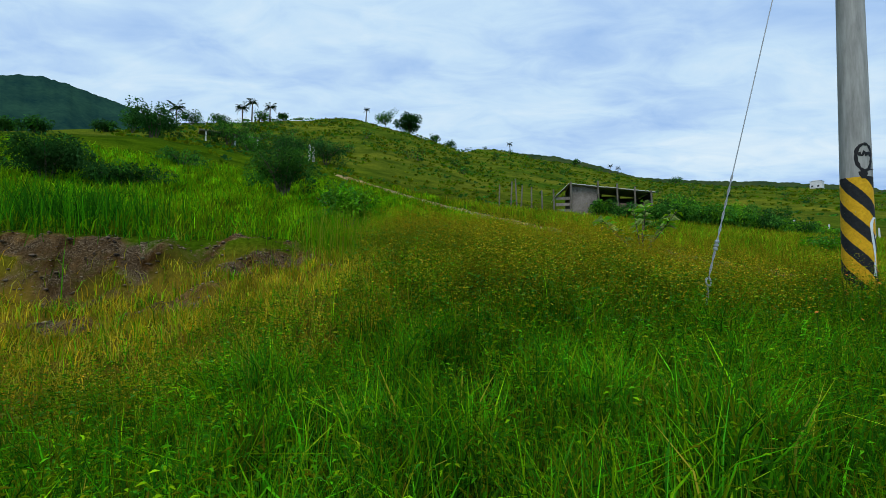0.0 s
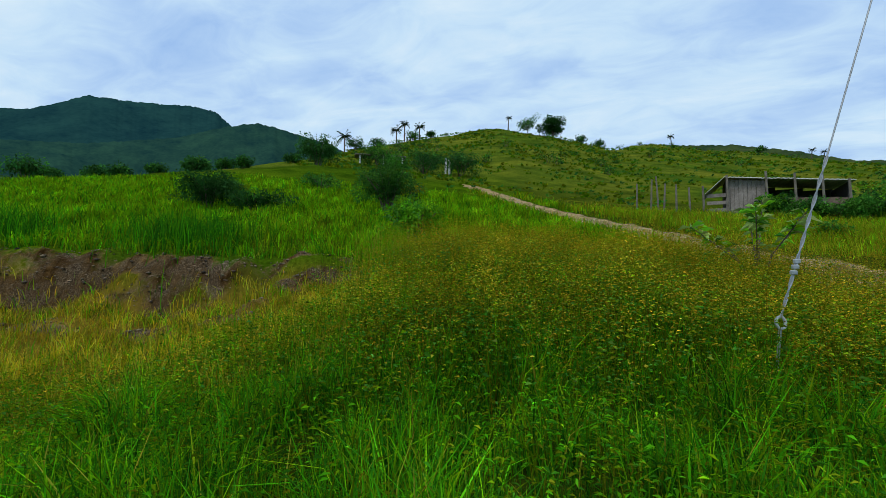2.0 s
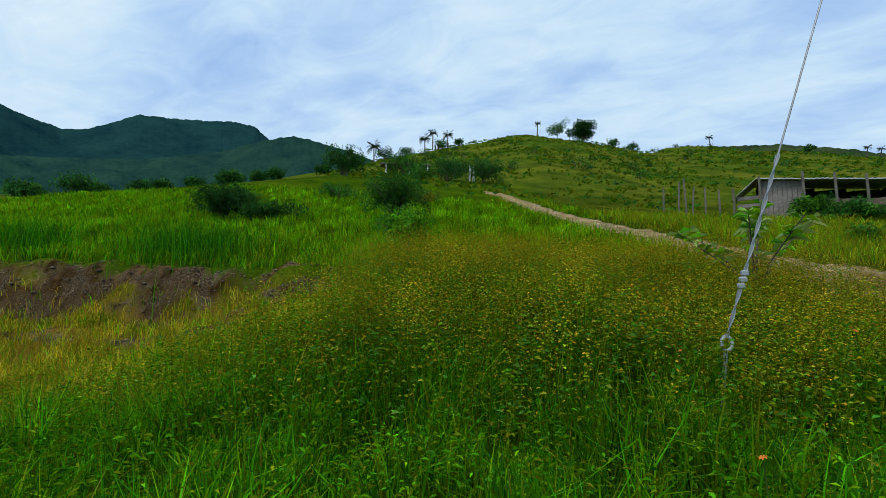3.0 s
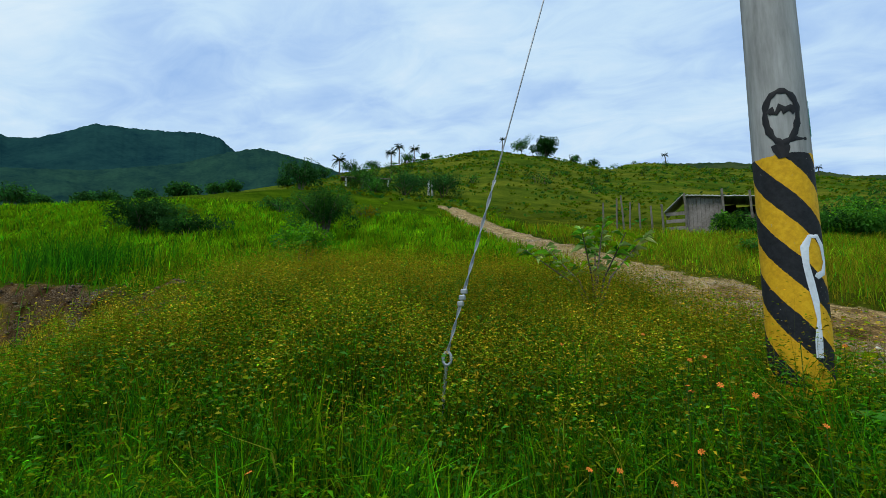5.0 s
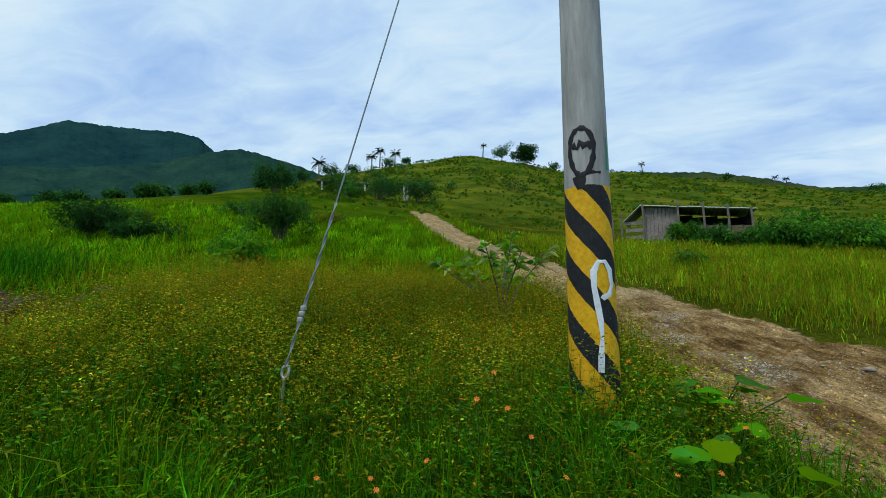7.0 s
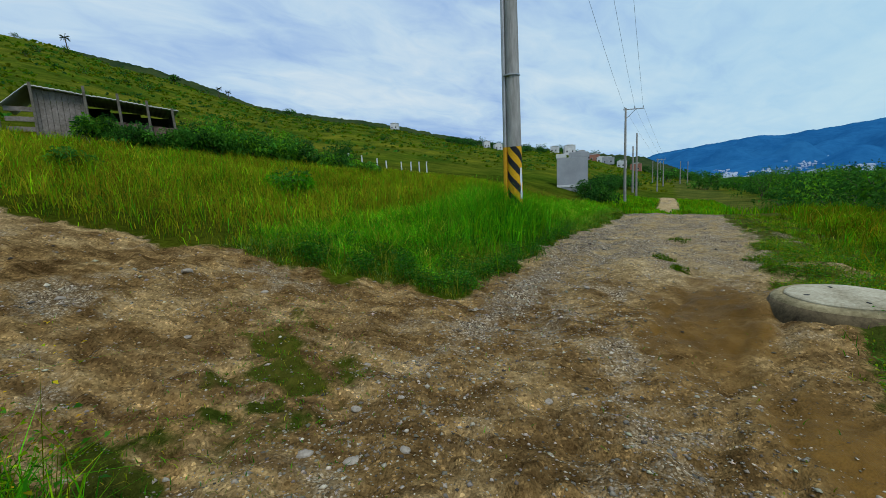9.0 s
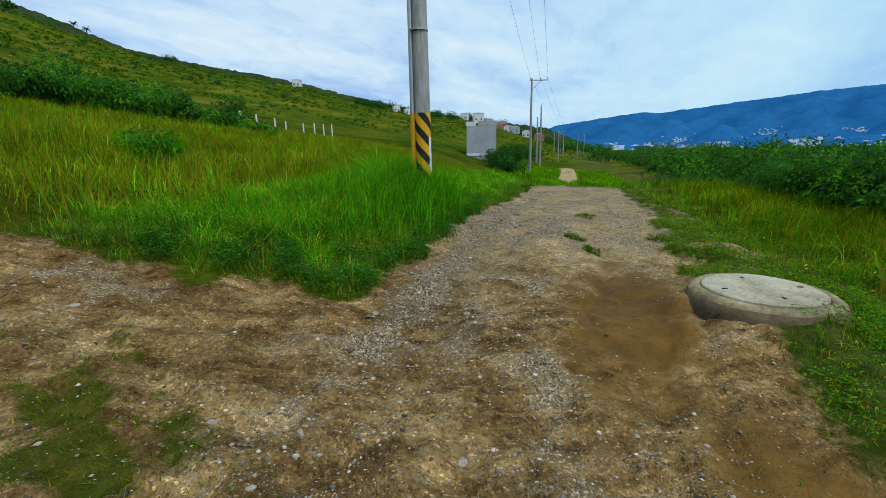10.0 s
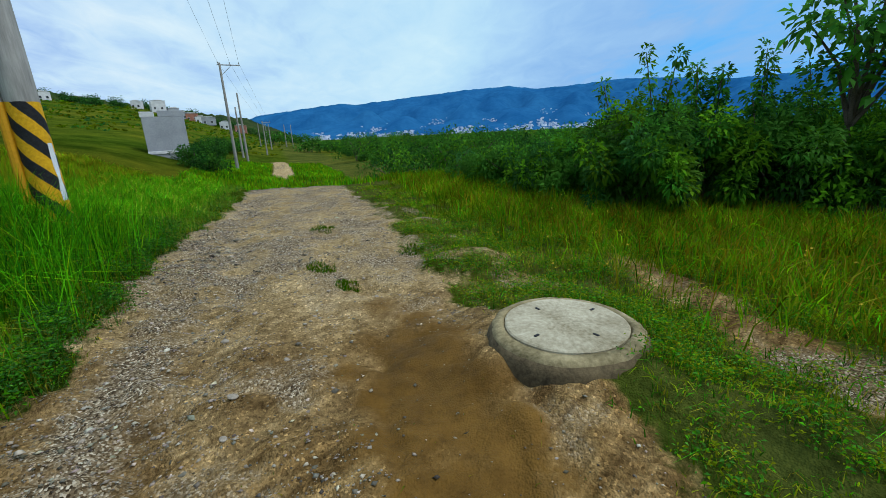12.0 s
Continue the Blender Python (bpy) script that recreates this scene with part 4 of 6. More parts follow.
def shed():
    """Low open-fronted shed of planks and tin on the slope."""
    x0, y0, x1, y1 = 9.45, 28.35, 14.4, 27.3
    turn = math.degrees(math.atan2(y1 - y0, x1 - x0))
    g = ground_z(11.8, 28.2)
    s = empty("shed", x0, y0, g, turn)
    tagged(s, "weathered plank shed with a sloping tin roof", "shed")
    L, D = math.hypot(x1 - x0, y1 - y0) + 0.1, 3.2
    zt = lambda x: 5.55 - g - 0.135 * x
    for k in range(7):
        bm = bmesh.new()
        x_a, step = -0.15 + k * (L + 0.3) / 7, (L + 0.34) / 7 / 8
        rows = []
        for i in range(9):
            xx = x_a + i * step
            ripple = zt(xx) + (0.025 if i % 2 else 0.0) + 0.006 * (k % 2)
            rows.append([bm.verts.new(c) for c in ((xx, -0.3 + 0.03 * (k % 3), ripple), (xx, D, ripple + 0.12), (xx, D, ripple + 0.08), (xx, -0.3 + 0.03 * (k % 3), ripple - 0.045))])
        for a, b in zip(rows, rows[1:]):
            for q in range(4):
                bm.faces.new((a[q], b[q], b[(q + 1) % 4], a[(q + 1) % 4]))
        bm.faces.new(rows[0])
        bm.faces.new(rows[-1])
        part("roof_sheet", bm, TIN, s, "pale corrugated tin sheet")
    bm = bmesh.new()
    v = [bm.verts.new(c) for c in ((-0.15, -0.25, zt(0) + 0.01), (-0.15, D, zt(0) + 0.12), (-1.05, D, zt(0) - 0.72), (-1.05, -0.25, zt(0) - 0.85), (-0.15, -0.25, zt(0) - 0.02), (-0.15, D, zt(0) + 0.09), (-1.05, D, zt(0) - 0.75), (-1.05, -0.25, zt(0) - 0.88))]
    for f in ((0, 1, 2, 3), (7, 6, 5, 4), (0, 3, 7, 4), (1, 5, 6, 2)):
        bm.faces.new([v[k] for k in f])
    part("lean_to_roof", bm, TIN, s, "tin lean-to roof")
    for i in range(9):
        bm = bmesh.new()
        up = zt(0.05 + 0.2 * i) - 0.06
        box(bm, (0.05 + 0.2 * i, 0.05, up / 2 - 0.3), (0.19, 0.04, up + 0.6), 0.006)
        part("plank", bm, ADOBE, s)
    # every third front board takes the painted interior shade
    for k in range(7):
        bm = bmesh.new()
        box(bm, (1.85 + 0.52 * k, 0.06, 0.12), (0.5, 0.05, 2.1 - 0.09 * k), 0.006)
        part("plank", bm, DARK_INSIDE if k % 3 == 1 else SHED_BROWN, s)
    for k in range(4):
        bm = bmesh.new()
        box(bm, (-0.5, 0.0, 0.2 + 0.42 * k), (0.95, 0.05, 0.2), 0.006)
        part("rail_board", bm, ADOBE, s)
    # back and end walls carry the interior's shade in their colour
    for name, c, size in tuple(("back_wall", (L * (k + 0.5) / 4, D - 0.1, zt(L * (k + 0.5) / 4) / 2 - 0.15), (L / 4, 0.08, zt(L * (k + 0.5) / 4) + 0.3)) for k in range(4)) + (("end_wall", (L - 0.05, D / 2, zt(L) / 2 - 0.2), (0.08, D - 0.1, zt(L) + 0.3)), ("end_wall", (0.0, D / 2 + 0.1, zt(0) / 2 - 0.2), (0.08, D - 0.4, zt(0) + 0.3))):
        bm = bmesh.new()
        box(bm, c, size)
        part(name, bm, DARK_INSIDE, s)
    for x, up in ((-1.15, 0.35), (0.0, 0.1), (1.75, 0.35), (2.95, 0.28), (4.05, 0.2), (L - 0.1, 0.05)):
        bm = bmesh.new()
        top = zt(max(x, 0)) + up if x >= 0 else 5.15 - g
        tube(bm, [(x, -0.3, -0.5), (x + 0.02, -0.3, top * 0.5), (x - 0.01, -0.31, top)], [0.065, 0.06, 0.055], 7)
        part("post", bm, OLD_WOOD, s, "rough wooden post")


shed()


def fence_post(x, y, tall, r, mat, label, group, tilt=0.0):
    g = ground_z(x, y)
    bm = bmesh.new()
    tube(bm, [(0, 0, -0.3), (tilt * tall * 0.5, 0, tall * 0.5), (tilt * tall, 0.01, tall)], [r, r * 0.95, r * 0.85], 7)
    p = part("fence_post", bm, mat, None)
    p.location = (x, y, g)
    return tagged(p, label, "fence post", group)


for x, y, h, tilt in ((6.1, 32.3, 2.1, 0.04), (6.55, 32.2, 2.35, -0.05), (6.9, 32.4, 1.9, 0.06), (7.4, 31.0, 1.8, 0.0), (5.3, 33.0, 1.8, 0.02), (8.0, 30.2, 1.7, -0.03)):
    fence_post(x, y, h, 0.06, OLD_WOOD, "rough weathered wooden fence post on the slope", "rough fence posts", tilt)
for b, e in ((39.9, 4.55), (41.1, 4.11), (43.1, 3.79), (44.4, 3.77), (45.5, 3.46), (46.5, 3.15), (37.9, 4.9), (36.2, 5.3)):
    d = 42 + (b - 40) * 1.2
    fence_post(7.23 + d * math.sin(radians(b)), 3.02 + d * math.cos(radians(b)), 1.35, 0.075, WHITEWASH, "white concrete fence post in the field", "white fence posts")


def gate_posts():
    for dx, h in ((0.0, 2.1), (0.5, 1.9)):
        p = fence_post(-15.9 + dx, 54.4, h, 0.16, WHITEWASH, "whitewashed gatepost beside the dark bush", "gateposts")


gate_posts()


def low_shelter():
    """Long low roof on short posts, high in the field."""
    x, y = CENTRE[0] - 66 * 0.535, CENTRE[1] + 66 * 0.845
    g = ground_z(x, y)
    s = empty("low_shelter", x, y, g, 32)
    tagged(s, "long low dark shelter roof on short pale posts", "shelter")
    bm = bmesh.new()
    box(bm, (0, 0, 1.35), (8.0, 2.2, 0.22), 0.03)
    part("roof", bm, OLD_WOOD, s)
    for px in (-3.2, 0.4, 3.4):
        bm = bmesh.new()
        tube(bm, [(px, -0.9, -0.3), (px, -0.9, 1.26)], 0.12, 7)
        part("post", bm, WHITEWASH, s)


low_shelter()


def house(name, x, y, w, d, h, turn, mat, windows, label, parapet=()):
    """A flat-roofed house: walls, roof slab, parapet pieces, window recesses with panes."""
    g = ground_z(x, y) - 0.3
    b = empty(name, x, y, g, turn)
    tagged(b, label, "house", "houses of the hamlet")
    bm = bmesh.new()
    box(bm, (0, 0, h / 2), (w, d, h), 0.03)
    part("wall", bm, mat, b)
    bm = bmesh.new()
    box(bm, (0, 0, h + 0.07), (w + 0.2, d + 0.2, 0.14), 0.02)
    part("roof", bm, GREY_CONCRETE, b)
    for px, pw, ph in parapet:
        bm = bmesh.new()
        box(bm, (px, -d / 2 + 0.15, h + 0.14 + ph / 2), (pw, 0.3, ph), 0.02)
        part("parapet", bm, mat if ph > 0.5 else WHITEWASH, b)
    for wx, wz, ww, wh in windows:
        bm = bmesh.new()
        box(bm, (wx, -d / 2 - 0.01, wz), (ww + 0.16, 0.08, wh + 0.16), 0.01)
        frame_part = part("window_frame", bm, WHITEWASH, b)
        bm = bmesh.new()
        box(bm, (wx, -d / 2 - 0.06, wz), (ww, 0.03, wh), 0.005)
        part("pane", bm, GLASS_DARK, frame_part)
    return b


# unfinished block house above the track
def block_house():
    x, y = 57.3, 25.7
    g = ground_z(x, y) - 0.5
    b = empty("house", x, y, g, -64)
    tagged(b, "unfinished grey house of cement blocks on the slope", "house")
    top = 3.35 - g
    bm = bmesh.new()
    box(bm, (0, 1.6, top / 2), (3.7, 3.2, top), 0.03)
    part("wall", bm, RENDER_GREY, b)
    bm = bmesh.new()
    box(bm, (0.75, 0.12, top + 0.3), (2.3, 0.24, 0.6), 0.02)
    part("parapet", bm, RENDER_GREY, b)
    bm = bmesh.new()
    box(bm, (-1.3, 0.6, top + 0.25), (1.25, 1.2, 0.5), 0.03)
    part("water_tank_wall", bm, WHITEWASH, b, "white parapet block")
    bm = bmesh.new()
    box(bm, (0, -0.03, 1.15), (3.76, 0.08, 0.3), 0.01)
    part("plinth", bm, WHITEWASH, b, "white plinth course")


block_house()
rng = np.random.default_rng(50)
for b, e, w, h, mat, lab in ((65.6, 3.4, 6.5, 4.5, WHITEWASH, "white flat-roofed house on the ridge"), (66.9, 3.3, 5.0, 3.0, RENDER_GREY, "grey house on the ridge"), (68.6, 3.5, 6.0, 3.0, RUST_WALL, "brick-red house among ridge trees"),
                              (70.2, 3.1, 7.0, 3.2, RENDER_GREY, "grey house among ridge trees"), (71.8, 3.0, 5.0, 3.0, WHITEWASH, "white house among ridge trees"), (73.4, 2.5, 6.0, 2.8, RUST_WALL, "brick-red house above the track"),
                              (63.8, 3.3, 4.5, 2.6, WHITEWASH, "small white house below the ridge"), (56.5, 4.2, 5.0, 2.6, WHITEWASH, "small white house in the trees"), (55.0, 4.4, 4.0, 2.4, WHITEWASH, "small white hut in the trees"), (69.4, 2.6, 5.0, 2.6, WHITEWASH, "white house lower on the slope"),
                              (67.8, 2.4, 4.5, 2.4, RENDER_GREY, "grey house lower on the slope"), (43.0, 6.6, 5.0, 2.4, WHITEWASH, "small white house high in the scrub")):
    d = 280 if b > 50 else 300
    x, y = CENTRE[0] + d * math.sin(radians(b)), CENTRE[1] + d * math.cos(radians(b))
    house("house", x, y, w, 5.0, h + 1.0 + rng.uniform(0, 0.8), -b + rng.uniform(-15, 15), mat, [(-w * 0.28, h * 0.55, 0.9, 1.0), (w * 0.22, h * 0.55, 0.9, 1.0)], lab, [(0, w * 0.6, 0.4)])

# ---------------------------------------------------------------- growing things
VIVID, DEEP, LIME, OLIVE, STRAW, RUSSET = (np.array(c) for c in ((0.065, 0.27, 0.006), (0.032, 0.14, 0.008), (0.15, 0.30, 0.004), (0.14, 0.19, 0.006), (0.32, 0.27, 0.03), (0.25, 0.165, 0.008)))


def tints(n, rng, colours, weights, spread=0.25):
    c = np.array(colours)[rng.choice(len(colours), n, p=np.array(weights) / sum(weights))]
    return c * np.exp(rng.normal(0, spread, (n, 1))) * np.exp(rng.normal(0, 0.08, (n, 3)))


def scatter(n, u0, u1, w0, w1, seed, keep=None, clump=0.0):
    """Up to n random places in a stretch of the plan, thinned by keep(x, y, u, w), which gives a chance from 0 to 1."""
    rng = np.random.default_rng(seed)
    u, w = rng.uniform(u0, u1, n), rng.uniform(w0, w1, n)
    x, y = from_uw(u, w)
    chance = np.ones(n)
    if keep is not None:
        chance = chance * keep(x, y, u, w)
    if clump:
        chance = chance * np.clip(1 - clump + clump * (0.5 + 0.9 * waves(x, y, 0.9, seed + 1)), 0, 1)
    ok = rng.random(n) < chance
    return x[ok], y[ok], rng


def patchy(x, y, seed, size=0.55, depth=0.42):
    """Lighter and darker plants, clump by clump."""
    return np.exp(depth * waves(x, y, size, seed) + 0.3 * waves(x, y, size * 4, seed + 1))[:, None]


def off_track(x, y, soft=0.35):
    return smooth(-0.05, soft, track_gap(x, y))


def blades(name, label, x, y, tall, wide, tint, rng, bend=0.45, sink=0.02):
    """Grass: each blade a folded, bending strip of its own."""
    n = len(x)
    z = height(x, y) - sink
    a, b = rng.uniform(0, 2 * math.pi, n), rng.uniform(0, 2 * math.pi, n)
    lean = bend * rng.gamma(2.0, 0.45, n)
    dx, dy = np.cos(a), np.sin(a)
    sx, sy = np.cos(b) * wide / 2, np.sin(b) * wide / 2
    base = np.c_[x, y, z]
    side = np.c_[sx, sy, np.zeros(n)]
    mid = base + np.c_[dx * lean * tall * 0.28, dy * lean * tall * 0.28, tall * 0.58]
    tip = base + np.c_[dx * lean * tall, dy * lean * tall, tall * np.clip(1.0 - 0.28 * lean ** 2, 0.35, 1)]
    v = np.stack([base - side, base + side, mid + side * 0.8, mid - side * 0.8, tip], 1).reshape(-1, 3)
    k = 5 * np.arange(n)
    quads = np.c_[k, k + 1, k + 2, k + 3]
    tris = np.c_[k + 3, k + 2, k + 4]
    ob = tri_mesh(name, v, tris, BLADE, np.repeat(tint * (1.0, 1.12, 0.9), 5, 0), None, quads)
    return tagged(ob, label, "grass", kind="stuff")


def leaf_arrays(centre, along_dir, size, wide, rng, droop=0.2):
    """Leaves as folded rhombs: centre is where the leaf joins its stem."""
    n = len(centre)
    d = along_dir / np.maximum(np.linalg.norm(along_dir, axis=1, keepdims=True), 1e-6)
    up = np.array((0, 0, 1.0)) + rng.normal(0, 0.45, (n, 3))
    s = np.cross(d, up)
    s /= np.maximum(np.linalg.norm(s, axis=1, keepdims=True), 1e-6)
    size, wide = np.broadcast_to(size, n)[:, None], np.broadcast_to(wide, n)[:, None]
    fall = np.array((0, 0, -1.0)) * size * droop
    mid = centre + d * size * 0.5
    v = np.stack([centre, mid + s * wide / 2 - fall * 0.3, centre + d * size + fall, mid - s * wide / 2 - fall * 0.3], 1).reshape(-1, 3)
    k = 4 * np.arange(n)
    return v, np.concatenate([np.c_[k, k + 1, k + 2], np.c_[k, k + 2, k + 3]])


def join(chunks):
    vs, ts, cs, off = [], [], [], 0
    for v, t, c in chunks:
        vs.append(v)
        ts.append(t + off)
        cs.append(c)
        off += len(v)
    return np.concatenate(vs), np.concatenate(ts), np.concatenate(cs)


def weeds(name, label, x, y, tall, rng, leaves, leaf, shape, leaf_tint, stem_tint, spread=0.35, low=0.15, under=None):
    """Upright weeds: a thin stem each, with leaves or seed heads along it."""
    n = len(x)
    z = height(x, y) - 0.02
    base = np.c_[x, y, z]
    a = rng.uniform(0, 2 * math.pi, n)
    tip = base + np.c_[np.cos(a) * tall * 0.18, np.sin(a) * tall * 0.18, tall]
    b = rng.uniform(0, 2 * math.pi, n)
    side = np.c_[np.cos(b), np.sin(b), np.zeros(n)] * 0.003
    sv = np.stack([base - side, base + side, tip], 1).reshape(-1, 3)
    st = np.arange(3 * n).reshape(-1, 3)
    who = np.repeat(np.arange(n), leaves)
    m = len(who)
    f = low + (1 - low) * rng.beta(1.6, 1.0, m)
    ang = rng.uniform(0, 2 * math.pi, m)
    out = spread * tall[who] * (1.15 - f) * rng.uniform(0.3, 1.0, m)
    root = base[who] + (tip - base)[who] * f[:, None] + np.c_[np.cos(ang) * out, np.sin(ang) * out, out * 0.5]
    d = np.c_[np.cos(ang), np.sin(ang), rng.uniform(-0.1, 0.7, m)]
    size = leaf * rng.uniform(0.6, 1.3, m)
    if under is not None:
        # lower leaves are broader and green, seed heads above are small
        foot = 1 - smooth(0.45, 0.8, f + rng.normal(0, 0.08, m))
        leaf_tint = leaf_tint[:m] + (tints(m, rng, under, [1] * len(under), 0.3) - leaf_tint[:m]) * foot[:, None]
        size = size * (0.75 + 0.75 * foot)
    lv, lt = leaf_arrays(root, d, size, size * shape, rng)
    v, t, c = join([(sv, st, np.repeat(stem_tint, 3, 0)), (lv, lt, np.repeat(leaf_tint[:m], 4, 0))])
    return tagged(tri_mesh(name, v, t, LEAF, c), label, "weeds", kind="stuff")


def shrub(name, x, y, tall, wide, leaves, leaf, colours, weights, label, seed, category="bush", stems=7, dense=0.75, floor=0.05, shape=0.5, group="", spires=0):
    """A bush or small tree: stems that fork, and a ragged crown of single leaves."""
    rng = np.random.default_rng(seed)
    g = ground_z(x, y)
    ob = empty(name, x, y, g - 0.03)
    tagged(ob, label, category, group)
    bm = bmesh.new()
    ends = []
    for k in range(stems):
        a = 2 * math.pi * k / stems + rng.uniform(-0.4, 0.4)
        reach = wide * rng.uniform(0.35, 0.8)
        top = tall * rng.uniform(0.55, 0.85)
        p0 = Vector((0.08 * math.cos(a) * wide, 0.08 * math.sin(a) * wide, 0))
        p1 = Vector((math.cos(a) * reach * 0.4, math.sin(a) * reach * 0.4, top * 0.55))
        p2 = Vector((math.cos(a) * reach, math.sin(a) * reach, top))
        r = 0.02 + 0.012 * tall
        tube(bm, [p0, p1, p2], [r, r * 0.6, r * 0.2], 5, False)
        ends += [p1, p2, p1.lerp(p2, 0.5)]
        q = p1 + Vector((rng.normal() * wide * 0.25, rng.normal() * wide * 0.25, top * 0.35))
        tube(bm, [p1, q], [r * 0.5, r * 0.15], 4, False)
        ends.append(q)
    tips = []
    for k in range(spires):
        a, rr = rng.uniform(0, 6.28), wide * rng.uniform(0.0, 0.7)
        p0, p1 = Vector((math.cos(a) * rr * 0.5, math.sin(a) * rr * 0.5, tall * 0.4)), Vector((math.cos(a) * rr, math.sin(a) * rr, tall * rng.uniform(0.95, 1.35)))
        tube(bm, [p0, p1], [0.03, 0.008], 4, False)
        tips += [p0.lerp(p1, f) for f in np.linspace(0.35, 1, 6)]
    part("trunk", bm, BARK, ob)
    # leaves sit in clumps round the branch ends and over an uneven hull
    clumps = [np.array(e) for e in ends]
    for _ in range(int(14 + 10 * dense)):
        v = rng.normal(size=3)
        v /= np.linalg.norm(v)
        v[2] = abs(v[2]) * 1.1 - 0.12
        clumps.append(np.array((v[0] * wide * 0.85, v[1] * wide * 0.85, tall * (floor + (0.95 - floor) * np.clip(0.35 + 0.62 * v[2], 0, 1)))) * rng.uniform(0.75, 1.05, 3))
    clumps = np.array(clumps)
    sizes = rng.uniform(0.14, 0.3, len(clumps)) * min(wide, tall)
    if tips:
        clumps = np.r_[clumps, np.array(tips)]
        sizes = np.r_[sizes, np.full(len(tips), 0.11 * wide)]
    share = sizes ** 1.6
    who = rng.choice(len(clumps), leaves, p=share / share.sum())
    off = rng.normal(size=(leaves, 3))
    off /= np.linalg.norm(off, axis=1, keepdims=True)
    c = clumps[who] + off * (sizes[who] * rng.uniform(0.35, 1.0, leaves) ** 0.6)[:, None]
    c[:, 2] = np.maximum(c[:, 2], 0.03)
    d = off + np.c_[np.zeros(leaves), np.zeros(leaves), np.full(leaves, -0.15)] + rng.normal(0, 0.5, (leaves, 3))
    size = leaf * rng.uniform(0.6, 1.35, leaves)
    v, t = leaf_arrays(c, d, size, size * shape, rng, 0.25)
    tint = tints(len(clumps), rng, colours, weights, 0.22)[who] * np.exp(rng.normal(0, 0.15, (leaves, 1)))
    tri_mesh("crown", v, t, LEAF, np.repeat(tint, 4, 0), ob)
    return ob


def palm(x, y, tall, crown, label, seed):
    rng = np.random.default_rng(seed)
    g = ground_z(x, y)
    ob = empty("palm_tree", x, y, g - 0.1)
    tagged(ob, label, "palm", "palms on the ridge")
    bm = bmesh.new()
    lean = rng.uniform(-0.08, 0.08)
    tube(bm, [(0, 0, 0), (lean * tall * 0.4, 0, tall * 0.5), (lean * tall, 0, tall)], [0.26, 0.2, 0.18], 7)
    part("trunk", bm, BARK, ob)
    crown *= 1.1
    vs, ts, off = [], [], 0
    for k in range(30):
        a, lift = rng.uniform(0, 6.28), rng.uniform(-0.5, 1.5)
        for i in range(10):
            f0 = i / 10
            for s in (-1, 1):
                p = np.array((lean * tall + math.cos(a) * crown * f0, math.sin(a) * crown * f0, tall + crown * (lift * f0 - 0.75 * f0 * f0)))
                q = p + np.array((math.cos(a + s * 0.9), math.sin(a + s * 0.9), -0.35)) * crown * 0.4 * (1 - 0.5 * f0)
                e = np.array((math.cos(a), math.sin(a), 0)) * crown * 0.14
                vs += [p, p + e, q]
                ts.append((off, off + 1, off + 2))
                off += 3
    tri_mesh("fronds", np.array(vs), np.array(ts), LEAF, np.tile(np.array((0.018, 0.045, 0.014)), (off, 1)), ob)
    return ob


def tree(x, y, tall, wide, leaves, leaf, colours, label, seed, trunk=0.35, group=""):
    """A tree with a bare lower trunk, limbs and a gapped crown."""
    rng = np.random.default_rng(seed)
    ob = empty("tree", x, y, ground_z(x, y) - 0.1)
    tagged(ob, label, "tree", group)
    bm = bmesh.new()
    fork = tall * trunk
    tube(bm, [(0, 0, 0), (0.03 * tall, 0.01 * tall, fork * 0.6), (0.02 * tall, 0, fork)], [0.022 * tall, 0.017 * tall, 0.014 * tall], 7)
    cl = []
    for k in range(8):
        a = 2.4 * k + rng.uniform(-0.3, 0.3)
        e = Vector((math.cos(a) * wide * rng.uniform(0.4, 0.85), math.sin(a) * wide * rng.uniform(0.4, 0.85), fork + (tall - fork) * rng.uniform(0.35, 0.9)))
        m = Vector((e.x * 0.45, e.y * 0.45, fork + (e.z - fork) * 0.6))
        tube(bm, [(0.02 * tall, 0, fork), m, e], [0.010 * tall, 0.006 * tall, 0.002 * tall], 5, False)
        cl += [np.array(e), np.array(e) * (0.8, 0.8, 1.05), np.array(m)]
    part("trunk", bm, BARK, ob)
    cl = np.array(cl)
    who = rng.integers(0, len(cl), leaves)
    off = np.clip(rng.normal(size=(leaves, 3)), -1.7, 1.7) * (0.6, 0.6, 0.42)
    c = cl[who] + off * wide * 0.27
    size = leaf * rng.uniform(0.6, 1.4, leaves)
    v, t = leaf_arrays(c, off + rng.normal(0, 0.4, (leaves, 3)), size, size * 0.5, rng, 0.25)
    tri_mesh("crown", v, t, LEAF, np.repeat(tints(leaves, rng, colours, [1] * len(colours), 0.25), 4, 0), ob)
    return ob


DARK_LEAF, MID_LEAF, FRESH_LEAF = np.array((0.026, 0.092, 0.02)), np.array((0.058, 0.2, 0.024)), np.array((0.115, 0.31, 0.015))


def at_bearing(b, r):
    return CENTRE[0] + r * math.sin(radians(b)), CENTRE[1] + r * math.cos(radians(b))


